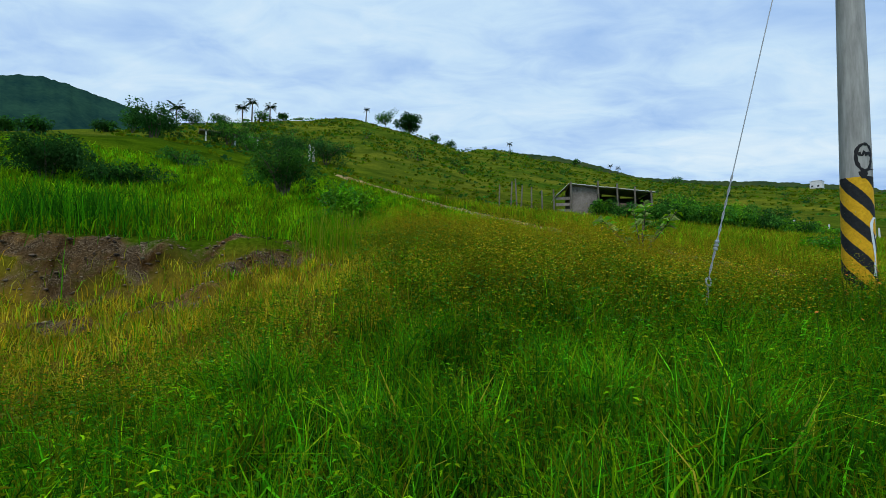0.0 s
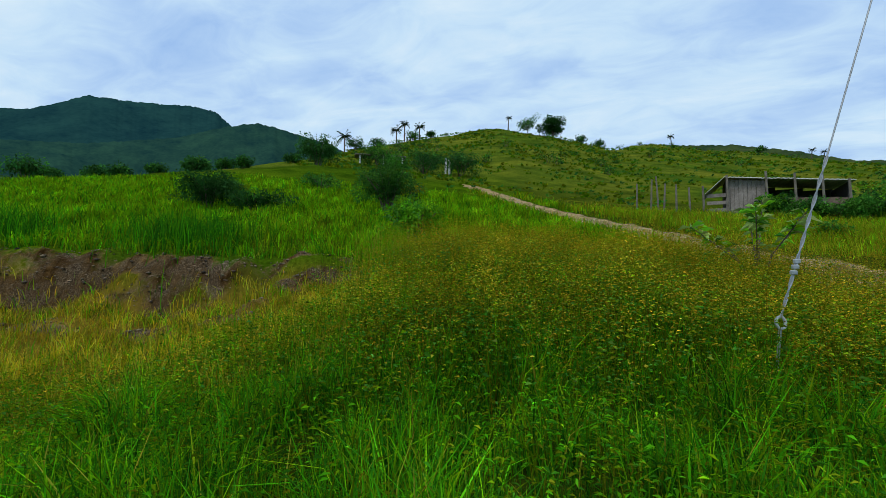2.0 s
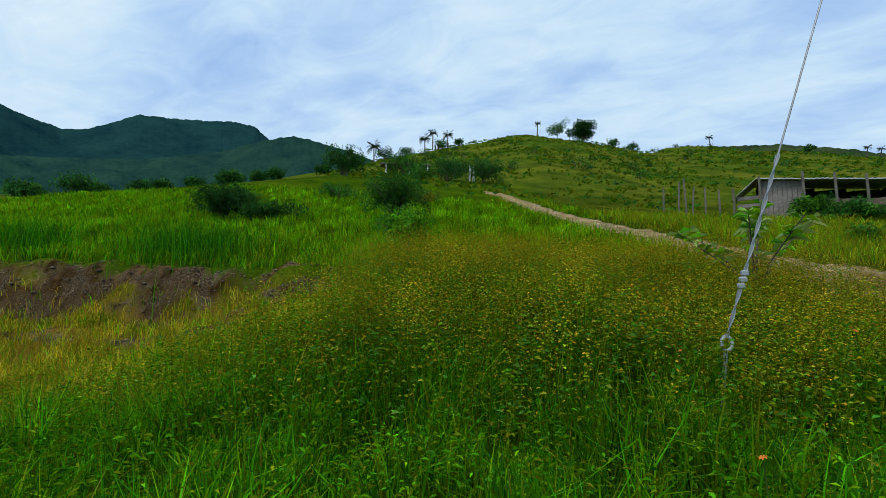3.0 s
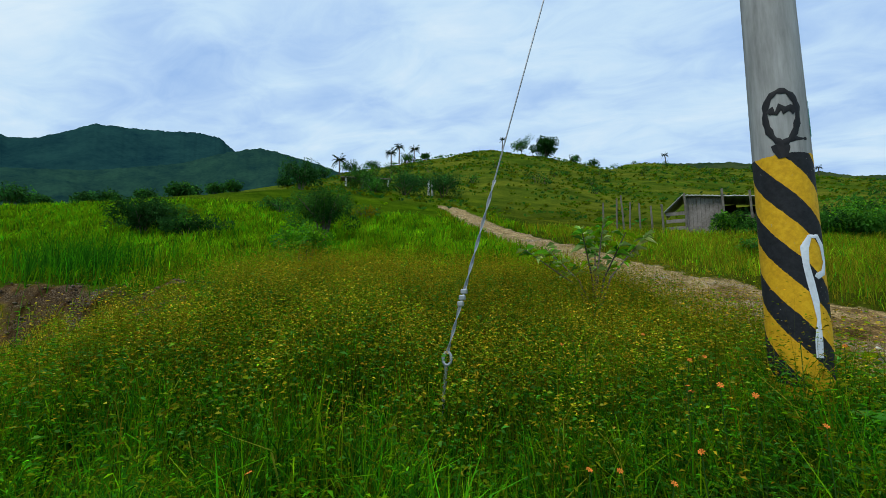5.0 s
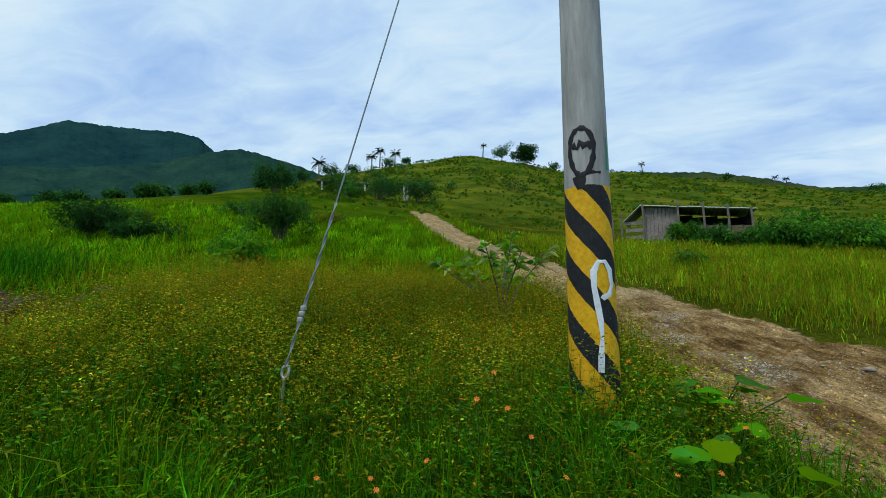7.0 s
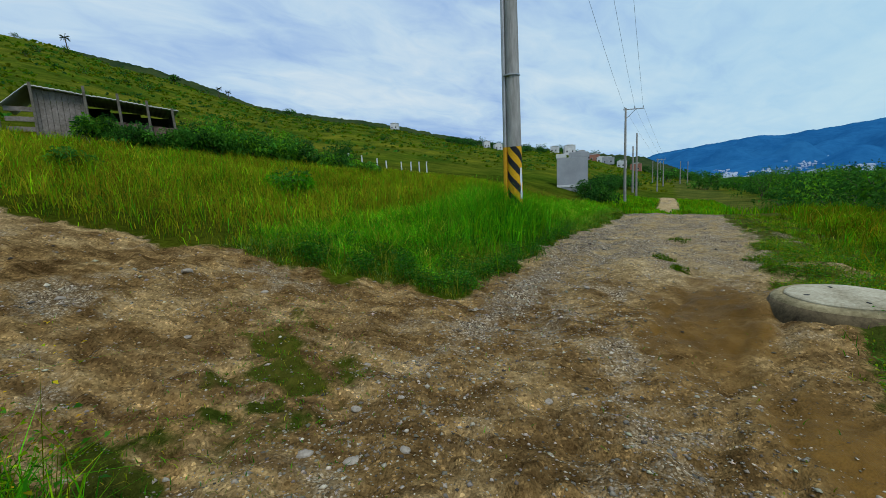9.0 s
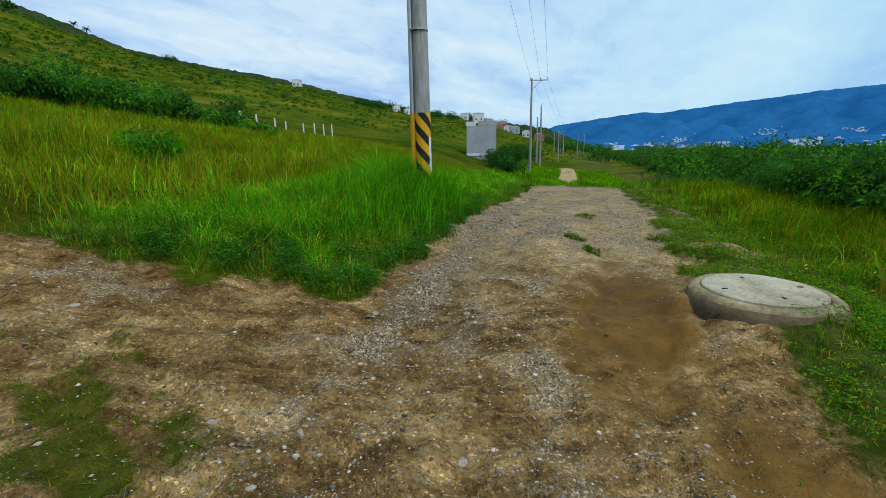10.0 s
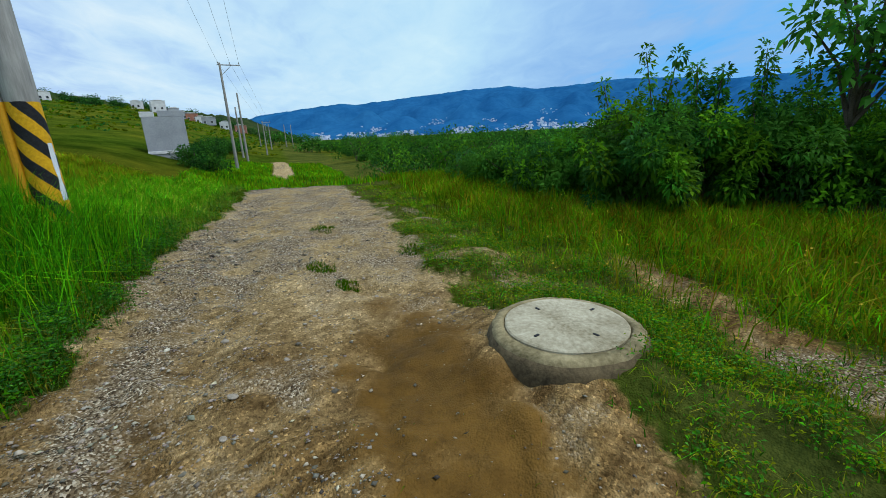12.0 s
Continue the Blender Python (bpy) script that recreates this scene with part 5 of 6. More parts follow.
# ---- the ridge and far slopes
for k, (b, r, h, c) in enumerate(((-34.4, 143, 5.5, 2.2), (-27.3, 150, 5.0, 1.9), (-26.2, 152, 6.5, 1.7), (-24.1, 152, 5.0, 1.8), (-11.6, 163, 5.0, 1.1), (9.2, 226, 5.0, 1.4), (22.3, 250, 4.5, 1.3), (23.3, 252, 4.5, 1.3))):
    palm(*at_bearing(b, r), h, c, "slender palm on the hilltop against the sky", 60 + k)
tree(*at_bearing(-9.0, 162), 7.0, 5.2, 1500, 0.5, [DARK_LEAF, MID_LEAF], "spreading thin-crowned tree on the hilltop", 70, 0.25, "hilltop trees")
tree(*at_bearing(-5.7, 158), 8.5, 5.2, 3400, 0.7, [DARK_LEAF, DARK_LEAF * 0.8], "dense dark tree on the hilltop", 71, 0.08, "hilltop trees")
for k, (b, r, h, w) in enumerate(((-36.5, 140, 4.5, 3.0), (-33, 140, 4.5, 3.5), (-30, 146, 3.5, 3.0), (-25, 150, 3.5, 3.2), (-22.5, 153, 2.6, 2.2), (0.6, 186, 4.0, 2.6), (-1.8, 176, 3.2, 2.6), (18, 245, 4.0, 3.0), (30, 280, 4.0, 4.0), (-39.3, 112, 4.6, 2.8), (-41.5, 118, 2.6, 2.6))):
    shrub("tree", *at_bearing(b, r), h, w, 900, 0.5, [DARK_LEAF, MID_LEAF], [3, 1], "small dark tree on the ridge", 80 + k, "tree", 5, group="ridge trees")
rng = np.random.default_rng(77)
for k in range(95):
    b, f = rng.uniform(-34, 52), rng.uniform(0.42, 0.97)
    r = np.interp(b, RB, RR) * f
    s = rng.uniform(0.7, 2.0)
    shrub("hillside_bush", *at_bearing(b, r), 1.2 * s, 1.25 * s, 150, 0.4, [DARK_LEAF, MID_LEAF, OLIVE * 0.6], [2, 2, 1], "scattered dark scrub bush on the hillside", 100 + k, "bush", 4, group="hillside bushes")
for k in range(52):
    b = rng.uniform(50, 78)
    r = np.interp(b, RB, RR) * rng.uniform(0.78, 0.99)
    s = rng.uniform(1.8, 3.8)
    shrub("tree", *at_bearing(b, r), 1.5 * s, 1.5 * s, 420, 0.75, [DARK_LEAF, DARK_LEAF * 1.4, MID_LEAF * 0.7], [2, 2, 1], "dark round tree among the ridge houses", 160 + k, "tree", 4, group="trees of the hamlet")
# coarse scrub that roughens the far slope
r = np.random.default_rng(95)
n = 10000
b, f = r.uniform(-42, 78, n), r.uniform(0.15, 0.99, n) ** 0.8
d = np.interp(b, RB, RR) * f
x, y = CENTRE[0] + d * np.sin(np.radians(b)), CENTRE[1] + d * np.cos(np.radians(b))
ok = waves(x, y, 26, 96) + 0.6 * waves(x, y, 9, 97) + r.normal(0, 0.5, n) > -0.1
x, y, d = x[ok], y[ok], d[ok]
n = len(x)
who = np.repeat(np.arange(n), 7)
a = r.uniform(0, 6.28, 7 * n)
size = (0.25 + 0.0026 * d[who]) * r.uniform(0.5, 1.5, 7 * n)
root = np.c_[x, y, height(x, y)][who] + np.c_[np.cos(a), np.sin(a), 0 * a] * (0.5 * size * r.random(7 * n))[:, None]
v, t = leaf_arrays(root, np.c_[np.cos(a) * 0.7, np.sin(a) * 0.7, r.uniform(0.4, 1.2, 7 * n)], size, size * 0.7, r)
tagged(tri_mesh("hill_scrub", v, t, LEAF, np.repeat(tints(n, r, [DARK_LEAF * 1.2, MID_LEAF * 0.8, OLIVE * 0.75, LIME * 0.5], [1, 2, 4, 3], 0.15)[who] * 1.1, 4, 0)), "low scrub and coarse grass on the hillside", "scrub", kind="stuff")
# trees at the head of the western fields
for k in range(16):
    b, r = -72 + 2.4 * k + rng.uniform(-0.8, 0.8), rng.uniform(62, 98)
    if b > -46:
        continue
    s = rng.uniform(1.2, 2.1)
    shrub("tree", *at_bearing(b, r), 1.5 * s, 1.35 * s, 900, 0.45, [DARK_LEAF, DARK_LEAF * 1.5, MID_LEAF], [3, 2, 1], "dark leafy tree at the head of the field", 200 + k, "tree", 6, group="trees above the field")

# ---- bushes in the field by the path
shrub("bush", -12.0, 13.3, 1.55, 1.5, 7000, 0.10, [DARK_LEAF * 0.8, DARK_LEAF, MID_LEAF * 0.6], [3, 2, 1], "dark twiggy bush in the bright grass", 301)
shrub("bush", -9.9, 13.6, 0.9, 1.3, 3600, 0.10, [DARK_LEAF * 0.8, DARK_LEAF, MID_LEAF * 0.7], [3, 2, 1], "low straggling dark bush in the bright grass", 302)
shrub("thorn_bush", -5.6, 15.85, 2.0, 1.5, 8500, 0.085, [DARK_LEAF, MID_LEAF * 0.7, OLIVE * 0.5], [3, 3, 1], "spreading thorny bush with fine dark leaves", 303, stems=11)
shrub("bush", -2.05, 10.0, 1.25, 0.8, 3000, 0.09, [MID_LEAF, FRESH_LEAF, VIVID], [1, 2, 2], "small leafy green bush in the grass", 304)
shrub("bush", -17.6, 50.5, 3.0, 3.2, 3200, 0.2, [DARK_LEAF, DARK_LEAF * 1.3], [1, 1], "dark bush beside the gateposts", 305)
shrub("bush", -20.8, 48.0, 2.2, 2.2, 2000, 0.2, [DARK_LEAF, MID_LEAF], [1, 1], "dark bush below the gateposts", 306)
shrub("bush", -13.5, 53.5, 3.2, 2.8, 3000, 0.22, [DARK_LEAF, DARK_LEAF * 1.3], [1, 1], "dark bush behind the gateposts", 307)
shrub("bush", -28.0, 58.0, 3.5, 3.2, 2600, 0.25, [DARK_LEAF, MID_LEAF], [2, 1], "dark tree-like bush on the slope", 308)
shrub("bush", -31.0, 47.0, 4.4, 3.0, 3000, 0.28, [DARK_LEAF, DARK_LEAF * 1.4], [1, 1], "rounded dark tree above the field", 309)
shrub("bush", -7.5, 22.5, 0.8, 1.2, 1500, 0.1, [OLIVE, MID_LEAF, RUSSET], [2, 1, 1], "low brownish bush in the field", 310)
shrub("bush", -13.0, 22.0, 0.9, 1.6, 1500, 0.12, [DARK_LEAF, MID_LEAF], [1, 1], "low dark bush in the field", 311)
shrub("bush", -14.5, 17.0, 0.7, 1.1, 1200, 0.1, [OLIVE, MID_LEAF], [1, 1], "low olive bush in the field", 312)
# by the shed
shrub("bush", 11.3, 27.3, 1.35, 1.0, 3000, 0.13, [DARK_LEAF, MID_LEAF, FRESH_LEAF], [1, 2, 1], "leafy green bush against the shed", 320)
shrub("bush", 13.2, 26.6, 1.0, 1.3, 2800, 0.13, [DARK_LEAF, MID_LEAF], [1, 2], "low green bush in front of the shed", 321)
shrub("bush", 12.2, 26.8, 1.2, 1.1, 2600, 0.13, [DARK_LEAF, MID_LEAF], [1, 2], "leafy bush hiding the shed's lower boards", 323)
shrub("bush", 14.5, 26.2, 1.4, 1.2, 2800, 0.14, [DARK_LEAF, MID_LEAF], [1, 2], "leafy green bush at the shed's corner", 324)
shrub("bush", 15.6, 26.6, 1.6, 1.6, 3200, 0.16, [MID_LEAF, FRESH_LEAF], [2, 1], "broad green bush beside the shed", 322)
for k, (x, y, h, w) in enumerate(((17.6, 26.6, 1.7, 1.9), (19.8, 25.9, 1.5, 1.9), (21.8, 25.0, 1.2, 1.7), (23.4, 24.0, 0.8, 1.4), (17.0, 29.0, 2.3, 2.2), (20.5, 28.5, 1.9, 2.2))):
    shrub("bush", x, y, h, w, 3000, 0.17, [MID_LEAF, FRESH_LEAF, DARK_LEAF], [3, 2, 1], "bright green bush in the hedge past the shed", 330 + k, group="hedge past the shed")
shrub("bush", 33.5, 40.0, 2.6, 2.3, 2000, 0.22, [DARK_LEAF, MID_LEAF], [2, 1], "round dark bush above the white posts", 345)
shrub("bush", 8.7, 16.2, 0.6, 0.55, 1200, 0.1, [OLIVE * 0.8, MID_LEAF], [1, 1], "small olive weed clump in the field", 346)
shrub("bush", 12.6, 13.2, 0.75, 0.7, 1400, 0.1, [VIVID, MID_LEAF], [1, 1], "small bright green weed clump in the field", 347)
for k in range(16):
    x, y = from_uw(44 + 3.4 * k + rng.uniform(-1, 1), rng.uniform(5.5, 9))
    shrub("bush", x, y, rng.uniform(1.4, 2.6), rng.uniform(1.6, 2.6), 1100, 0.26, [DARK_LEAF, MID_LEAF, MID_LEAF * 0.7], [2, 1, 1], "dark bush on the bank above the track", 350 + k, group="bank bushes")


# the sapling with long leaves on the bank
def sapling():
    ob = empty("sapling", 4.22, 8.35, ground_z(4.22, 8.35))
    tagged(ob, "young sapling with long drooping green leaves", "sapling")
    r = np.random.default_rng(401)
    roots, dirs = [], []
    for a, reach, top in ((0.3, 0.75, 1.2), (1.5, 0.4, 1.3), (2.6, 0.85, 1.1), (3.5, 1.0, 1.0), (4.4, 0.5, 1.25), (5.3, 0.7, 1.15), (0.9, 0.25, 1.45)):
        p = [Vector((0, 0, 0.0)), Vector((math.cos(a) * reach * 0.3, math.sin(a) * reach * 0.3, top * 0.5)), Vector((math.cos(a) * reach, math.sin(a) * reach, top))]
        bm = bmesh.new()
        tube(bm, p, [0.02, 0.013, 0.006], 5, False)
        part("stem", bm, BARK, ob)
        for _ in range(30):
            f = 0.5 + 0.5 * r.beta(2, 1)
            q = p[1].lerp(p[2], (f - 0.5) * 2)
            roots.append(np.array(q))
            b = r.uniform(0, 6.28)
            dirs.append((math.cos(b), math.sin(b), r.uniform(-0.2, 0.9)))
    n = len(roots)
    v, t = leaf_arrays(np.array(roots), np.array(dirs), r.uniform(0.13, 0.24, n), 0.055, r, 0.3)
    tri_mesh("leaves", v, t, LEAF, np.repeat(tints(n, r, [FRESH_LEAF * 1.2, LIME * 1.1, MID_LEAF, np.array((0.26, 0.38, 0.1))], [2, 1.5, 1, 3]), 4, 0), ob)


sapling()


def broad_leaf_plant(x, y, size, seed, label):
    """A low plant with a rosette of broad lobed leaves."""
    ob = empty("broad_leaf_plant", x, y, ground_z(x, y))
    tagged(ob, label, "plant", "broad-leaved plants")
    r = np.random.default_rng(seed)
    for k in range(14):
        a, h, out = r.uniform(0, 6.28), r.uniform(0.2, 0.42) * size, r.uniform(0.05, 0.32) * size
        c = Vector((math.cos(a) * out, math.sin(a) * out, h))
        bm = bmesh.new()
        tube(bm, [(0, 0, 0), (c.x * 0.5, c.y * 0.5, h * 0.7), c], 0.004, 4, False)
        stalk = part("stalk", bm, LEAF, ob)
        s = r.uniform(0.042, 0.075) * size
        vs = [(0, 0, 0)]
        for i in range(11):
            t = -math.pi * 0.86 + 2 * math.pi * 0.86 * i / 10
            rad = s * (1 + 0.18 * math.cos(3 * t)) * (1.1 if abs(t) < 1 else 0.95)
            vs.append((rad * math.cos(t) + s * 0.4, rad * math.sin(t), -0.25 * rad * abs(math.sin(t)) - 0.15 * rad))
        m = Matrix.Translation(c) @ Matrix.Rotation(a, 4, "Z") @ Matrix.Rotation(r.uniform(-0.2, 0.35), 4, "Y")
        vs = np.array([m @ Vector(p) for p in vs])
        tri_mesh("leaf", vs, np.array([(0, i, i + 1) for i in range(1, 11)]), LEAF, np.tile(tints(1, r, [VIVID, MID_LEAF, LIME * 0.7], [2, 2, 1], 0.15), (12, 1)), ob)
        a2 = stalk.data.attributes.new("tint", "FLOAT_COLOR", "POINT")
        a2.data.foreach_set("color", np.tile((0.05, 0.12, 0.02, 1), len(stalk.data.vertices)).astype(np.float32))


broad_leaf_plant(5.9, 4.62, 1.45, 410, "low plant with broad bright green leaves by the pole")
broad_leaf_plant(6.15, 4.4, 0.8, 411, "low plant with broad bright green leaves near the track")
broad_leaf_plant(6.05, 5.35, 1.5, 412, "broad-leaved plant beside the striped pole")

# ---- the thicket below the track
THICKET = [(17.6, -1.4, 2.2, 1.3, 0), (18.6, -2.0, 2.9, 1.3, 3), (18.0, -3.2, 2.6, 1.4, 2), (19.4, -3.6, 3.2, 1.5, 3), (17.2, -4.4, 2.4, 1.4, 1), (18.6, -5.2, 3.2, 1.6, 2), (16.6, -5.9, 2.5, 1.5, 0), (18.2, -7.0, 3.6, 1.8, 2), (16.2, -7.6, 2.8, 1.7, 1),
           (20.4, -0.6, 1.9, 1.4, 0), (22.3, -0.4, 1.6, 1.5, 0), (21.4, -2.2, 2.2, 1.6, 1), (24.6, 0.0, 1.5, 1.6, 0), (16.8, -9.4, 3.4, 1.9, 0), (14.6, -8.8, 2.6, 1.7, 0)]
for k, (x, y, h, w, sp) in enumerate(THICKET):
    shrub("thicket_bush", x, y, h * 0.9, w * 1.05, 6800, 0.14, [DARK_LEAF * 1.3, MID_LEAF * 1.1, MID_LEAF * 0.8, FRESH_LEAF * 0.8], [2, 3, 1.5, 2], "dense dark green bush of the thicket below the track", 500 + k, "bush", 8, 1.0, 0.02, 0.42, "thicket bushes", sp)
tree(16.9, -5.6, 5.6, 1.5, 1200, 0.22, [DARK_LEAF * 2, MID_LEAF * 1.3, MID_LEAF * 1.6], "tall young tree rising from the thicket", 540, 0.35)
tree(15.4, -7.2, 6.0, 1.9, 2000, 0.22, [DARK_LEAF * 2, MID_LEAF * 1.3, MID_LEAF * 1.6], "tall large-leaved tree over the thicket", 541, 0.3)
rng = np.random.default_rng(90)
for k in range(58):
    u = 15 + 1.55 * k + rng.uniform(-0.8, 0.8)
    w = -6.0 - 0.1 * (u - 15) - rng.uniform(0, 8.0) * (1 + u / 60)
    x, y = from_uw(u, w)
    s = float(rng.choice([0.5, 0.8, 1.1, 1.7])) * rng.uniform(0.8, 1.2) * (1 + u / 140)
    shrub("thicket_bush", x, y, 1.35 * s, 1.4 * s, 1250, 0.16 + 0.0016 * u, [DARK_LEAF, MID_LEAF, MID_LEAF * 0.75, FRESH_LEAF * 0.8], [2, 3, 2, 2], "dense green bush along the lower side of the track", 600 + k, "bush", 5, 0.8, 0.02, 0.5, "thicket bushes")
for k in range(70):
    b, r = rng.uniform(77, 135), rng.uniform(70, 330)
    x, y = at_bearing(b, r)
    s = rng.uniform(1.6, 3.2) * (1 + r / 400)
    shrub("valley_tree", x, y, 1.15 * s, 1.5 * s, 520, 0.4 + r * 0.0022, [DARK_LEAF * 1.2, MID_LEAF, MID_LEAF * 0.7], [2, 2, 1], "rounded green tree on the valley floor", 700 + k, "tree", 4, 0.8, 0.0, 0.5, "valley trees")

# ---- grasses and weeds, stretch by stretch
def right_of_side(x, y):
    """Uphill and east of the side track."""
    return smooth(0, 0.5, x - np.interp(y, [5.5, 7.3, 9.7, 12.5, 17, 30, 40], [10.4, 9.9, 7.7, 6.3, 4.1, -0.8, -5.0]))


def walked(x, y):
    """The trodden line through the grass."""
    line = np.interp(x, [-1, 0, 2, 4.2, 7.2, 9], [-0.3, 0, 1.05, 1.95, 3.0, 3.7])
    return np.exp(-((y - line) / 0.45) ** 2)



def lush(x, y, u, w):
    return off_track(x, y) * (1 - 0.75 * smooth(1.6, 3.2, w)) * (1 - 0.88 * smooth(-8.5, -11.0, u) * smooth(1.4, 2.8, w))


x, y, rng = scatter(300000, -17.5, -2.2, -3.6, 4.6, 801, lush, 0.78)
u, w = along(x, y)
p = 0.5 + 0.5 * waves(x, y, 1.6, 802)
tall = (0.20 + 0.34 * p) * rng.uniform(0.55, 1.25, len(x)) * (1 - 0.6 * walked(x, y))
blades("tall_grass", "lush green grass growing beside the path", x, y, tall, 0.006 + 0.009 * rng.random(len(x)) ** 2, tints(len(x), rng, [VIVID, DEEP, LIME, OLIVE, STRAW], [4.2, 4.2, 2.4, 2.2, 0.4], 0.32) * patchy(x, y, 803, 0.5, 0.62), rng, 0.6)

x, y, rng = scatter(22000, -16.0, -2.6, -3.6, 3.6, 811, lambda x, y, u, w: off_track(x, y, 0.5) * (0.35 + 0.65 * (waves(x, y, 1.1, 812) > 0.1)))
n = len(x)
weeds("leafy_weeds", "low leafy green weeds among the grass", x, y, rng.uniform(0.2, 0.5, n) * (1 - 0.6 * walked(x, y)), rng, 9, 0.04, 0.3, tints(9 * n, rng, [VIVID, OLIVE, LIME, DEEP], [3, 2, 2, 2.4], 0.3) * 0.85 * np.repeat(patchy(x, y, 813, 0.6, 0.5), 9, 0), tints(n, rng, [OLIVE, DEEP], [1, 1]))


def brown_weeds(x, y, u, w):
    return off_track(x, y, 0.4) * smooth(1.1, 2.5, w) * (1 - smooth(6.2, 8.0, w)) * np.maximum(smooth(-10.6, -9.2, u + 0.3 * waves(x, y, 1.1, 824)), 0.3 * smooth(-17, -15, u) * (1 - smooth(2.0, 2.8, w))) * (1 - 0.6 * smooth(-4.2, -3.0, u))


x, y, rng = scatter(46000, -17.0, -1.5, 0.8, 8.0, 821, brown_weeds, 0.85)
n = len(x)
dry = np.clip(0.5 + 0.6 * waves(x, y, 2.4, 822), 0, 1)
lt = 1.55 * tints(22 * n, rng, [OLIVE, RUSSET, LIME * 0.7, STRAW * 0.8], [4, 4.8, 0.8, 0.6], 0.3) * np.repeat(patchy(x, y, 825, 0.5, 0.6), 22, 0)
wu, ww = along(x, y)
rust = np.repeat(0.55 * smooth(2.6, 4.6, ww + 0.8 * waves(x, y, 1.8, 827)), 22)[:, None]
lt = lt + (RUSSET * 1.25 * np.exp(rng.normal(0, 0.3, (len(lt), 1))) - lt) * rust
weeds("seeding_weeds", "knee-high olive and rust-brown seeding weeds", x, y, rng.uniform(0.42, 0.85, n) * (1 + 0.2 * waves(x, y, 1.0, 826)), rng, 22, 0.03, 0.5, lt, tints(n, rng, [OLIVE * 0.5, RUSSET * 0.5], [2, 1]), 0.46, 0.12, [DEEP * 1.25, MID_LEAF * 1.1, OLIVE * 0.9])
x, y, rng = scatter(17000, -16.0, -2.0, 1.0, 7.0, 823, brown_weeds, 0.8)
blades("dry_stems", "thin olive and straw stems among the weeds", x, y, rng.uniform(0.4, 0.85, len(x)), 0.005, tints(len(x), rng, [OLIVE, STRAW * 0.8, LIME * 0.8, RUSSET], [4, 1.2, 2, 1.5]), rng, 0.35)

x, y, rng = scatter(6000, -8.0, -2.6, -0.6, 3.2, 828, lambda x, y, u, w: off_track(x, y, 0.3) * (np.exp(-(((x - 5.1) / 1.0) ** 2 + ((y - 4.7) / 0.75) ** 2) ** 2) + 0.6 * np.exp(-(((x - 6.3) / 0.5) ** 2 + ((y - 5.4) / 0.7) ** 2))))
n = len(x)
weeds("leafy_weeds", "dense leafy weeds round the foot of the striped pole", x, y, rng.uniform(0.3, 0.58, n), rng, 16, 0.036, 0.3, tints(16 * n, rng, [VIVID, MID_LEAF * 1.3, LIME, DEEP, OLIVE, RUSSET], [2, 1.5, 1.6, 2, 3.5, 1.2], 0.3) * np.repeat(patchy(x, y, 829, 0.5, 0.5), 16, 0), tints(n, rng, [OLIVE * 0.6, DEEP], [1, 1]), 0.4, 0.1, [DEEP, MID_LEAF * 0.8])

x, y, rng = scatter(14000, -8.0, -2.6, -0.6, 3.2, 833, lambda x, y, u, w: off_track(x, y, 0.4) * np.exp(-(((x - 5.2) / 1.3) ** 2 + ((y - 4.5) / 0.9) ** 2)), 0.6)
blades("tall_grass", "loose green grass among the weeds by the striped pole", x, y, rng.uniform(0.3, 0.65, len(x)), 0.008, tints(len(x), rng, [VIVID, DEEP, LIME, OLIVE], [3, 3, 2, 3], 0.3), rng, 0.6)

x, y, rng = scatter(75000, -24.0, -9.2, 1.4, 6.6, 831, lambda x, y, u, w: (1 - 0.9 * gully(u, w)) * smooth(1.6, 2.8, w + 0.6 * waves(x, y, 1.4, 835)) * smooth(-9.2, -10.4, u) * (0.25 + 0.75 * smooth(0.2, 0.6, 0.5 + 0.5 * waves(x, y, 1.5, 832))), 0.5)
blades("dry_grass", "short yellowing grass in front of the cut bank", x, y, rng.uniform(0.10, 0.34, len(x)), 0.011, tints(len(x), rng, [STRAW, LIME, RUSSET * 1.5, OLIVE, VIVID], [6, 2.0, 6, 1.6, 0.5]) * 1.15 * patchy(x, y, 834, 0.7, 0.5), rng, 0.6)

x, y, rng = scatter(120000, -42.0, -4.0, 5.6, 26.0, 841, lambda x, y, u, w: off_track(x, y) * smooth(7.0, 7.5, w + 1.6 * smooth(-11.2, -9.8, u)) * (1 - 0.95 * gully(u, w)) * (1 - 0.55 * smooth(12, 26, w)), 0.3)
u, w = along(x, y)
p = 0.5 + 0.5 * waves(x, y, 3.0, 842)
far = np.hypot(x - 3, y - 2)
blades("field_grass", "bright green grass of the upper field", x, y, rng.uniform(0.18, 0.42, len(x)) * (0.7 + 0.6 * p), 0.012 + 0.0013 * far, tints(len(x), rng, [LIME, VIVID, OLIVE, DEEP], [5.0, 1.2, 3.4, 1.2], 0.22) * 1.05 * patchy(x, y, 843, 1.6, 0.42), rng, 0.7)
x, y, rng = scatter(14000, -22, -11, 5.2, 9.0, 845, lambda x, y, u, w: np.exp(-(((x + 7.1) / 1.15) ** 2 + ((y - 8.5) / 0.8) ** 2)) + 0.8 * np.exp(-(((x + 12.5) / 1.5) ** 2 + ((y - 7.6) / 0.9) ** 2)))
blades("grass_clump", "tall fresh green grass clump above the cut bank", x, y, rng.uniform(0.5, 1.15, len(x)), 0.016, tints(len(x), rng, [VIVID, DEEP, DEEP * 0.7], [2, 3, 2], 0.2), rng, 0.5)
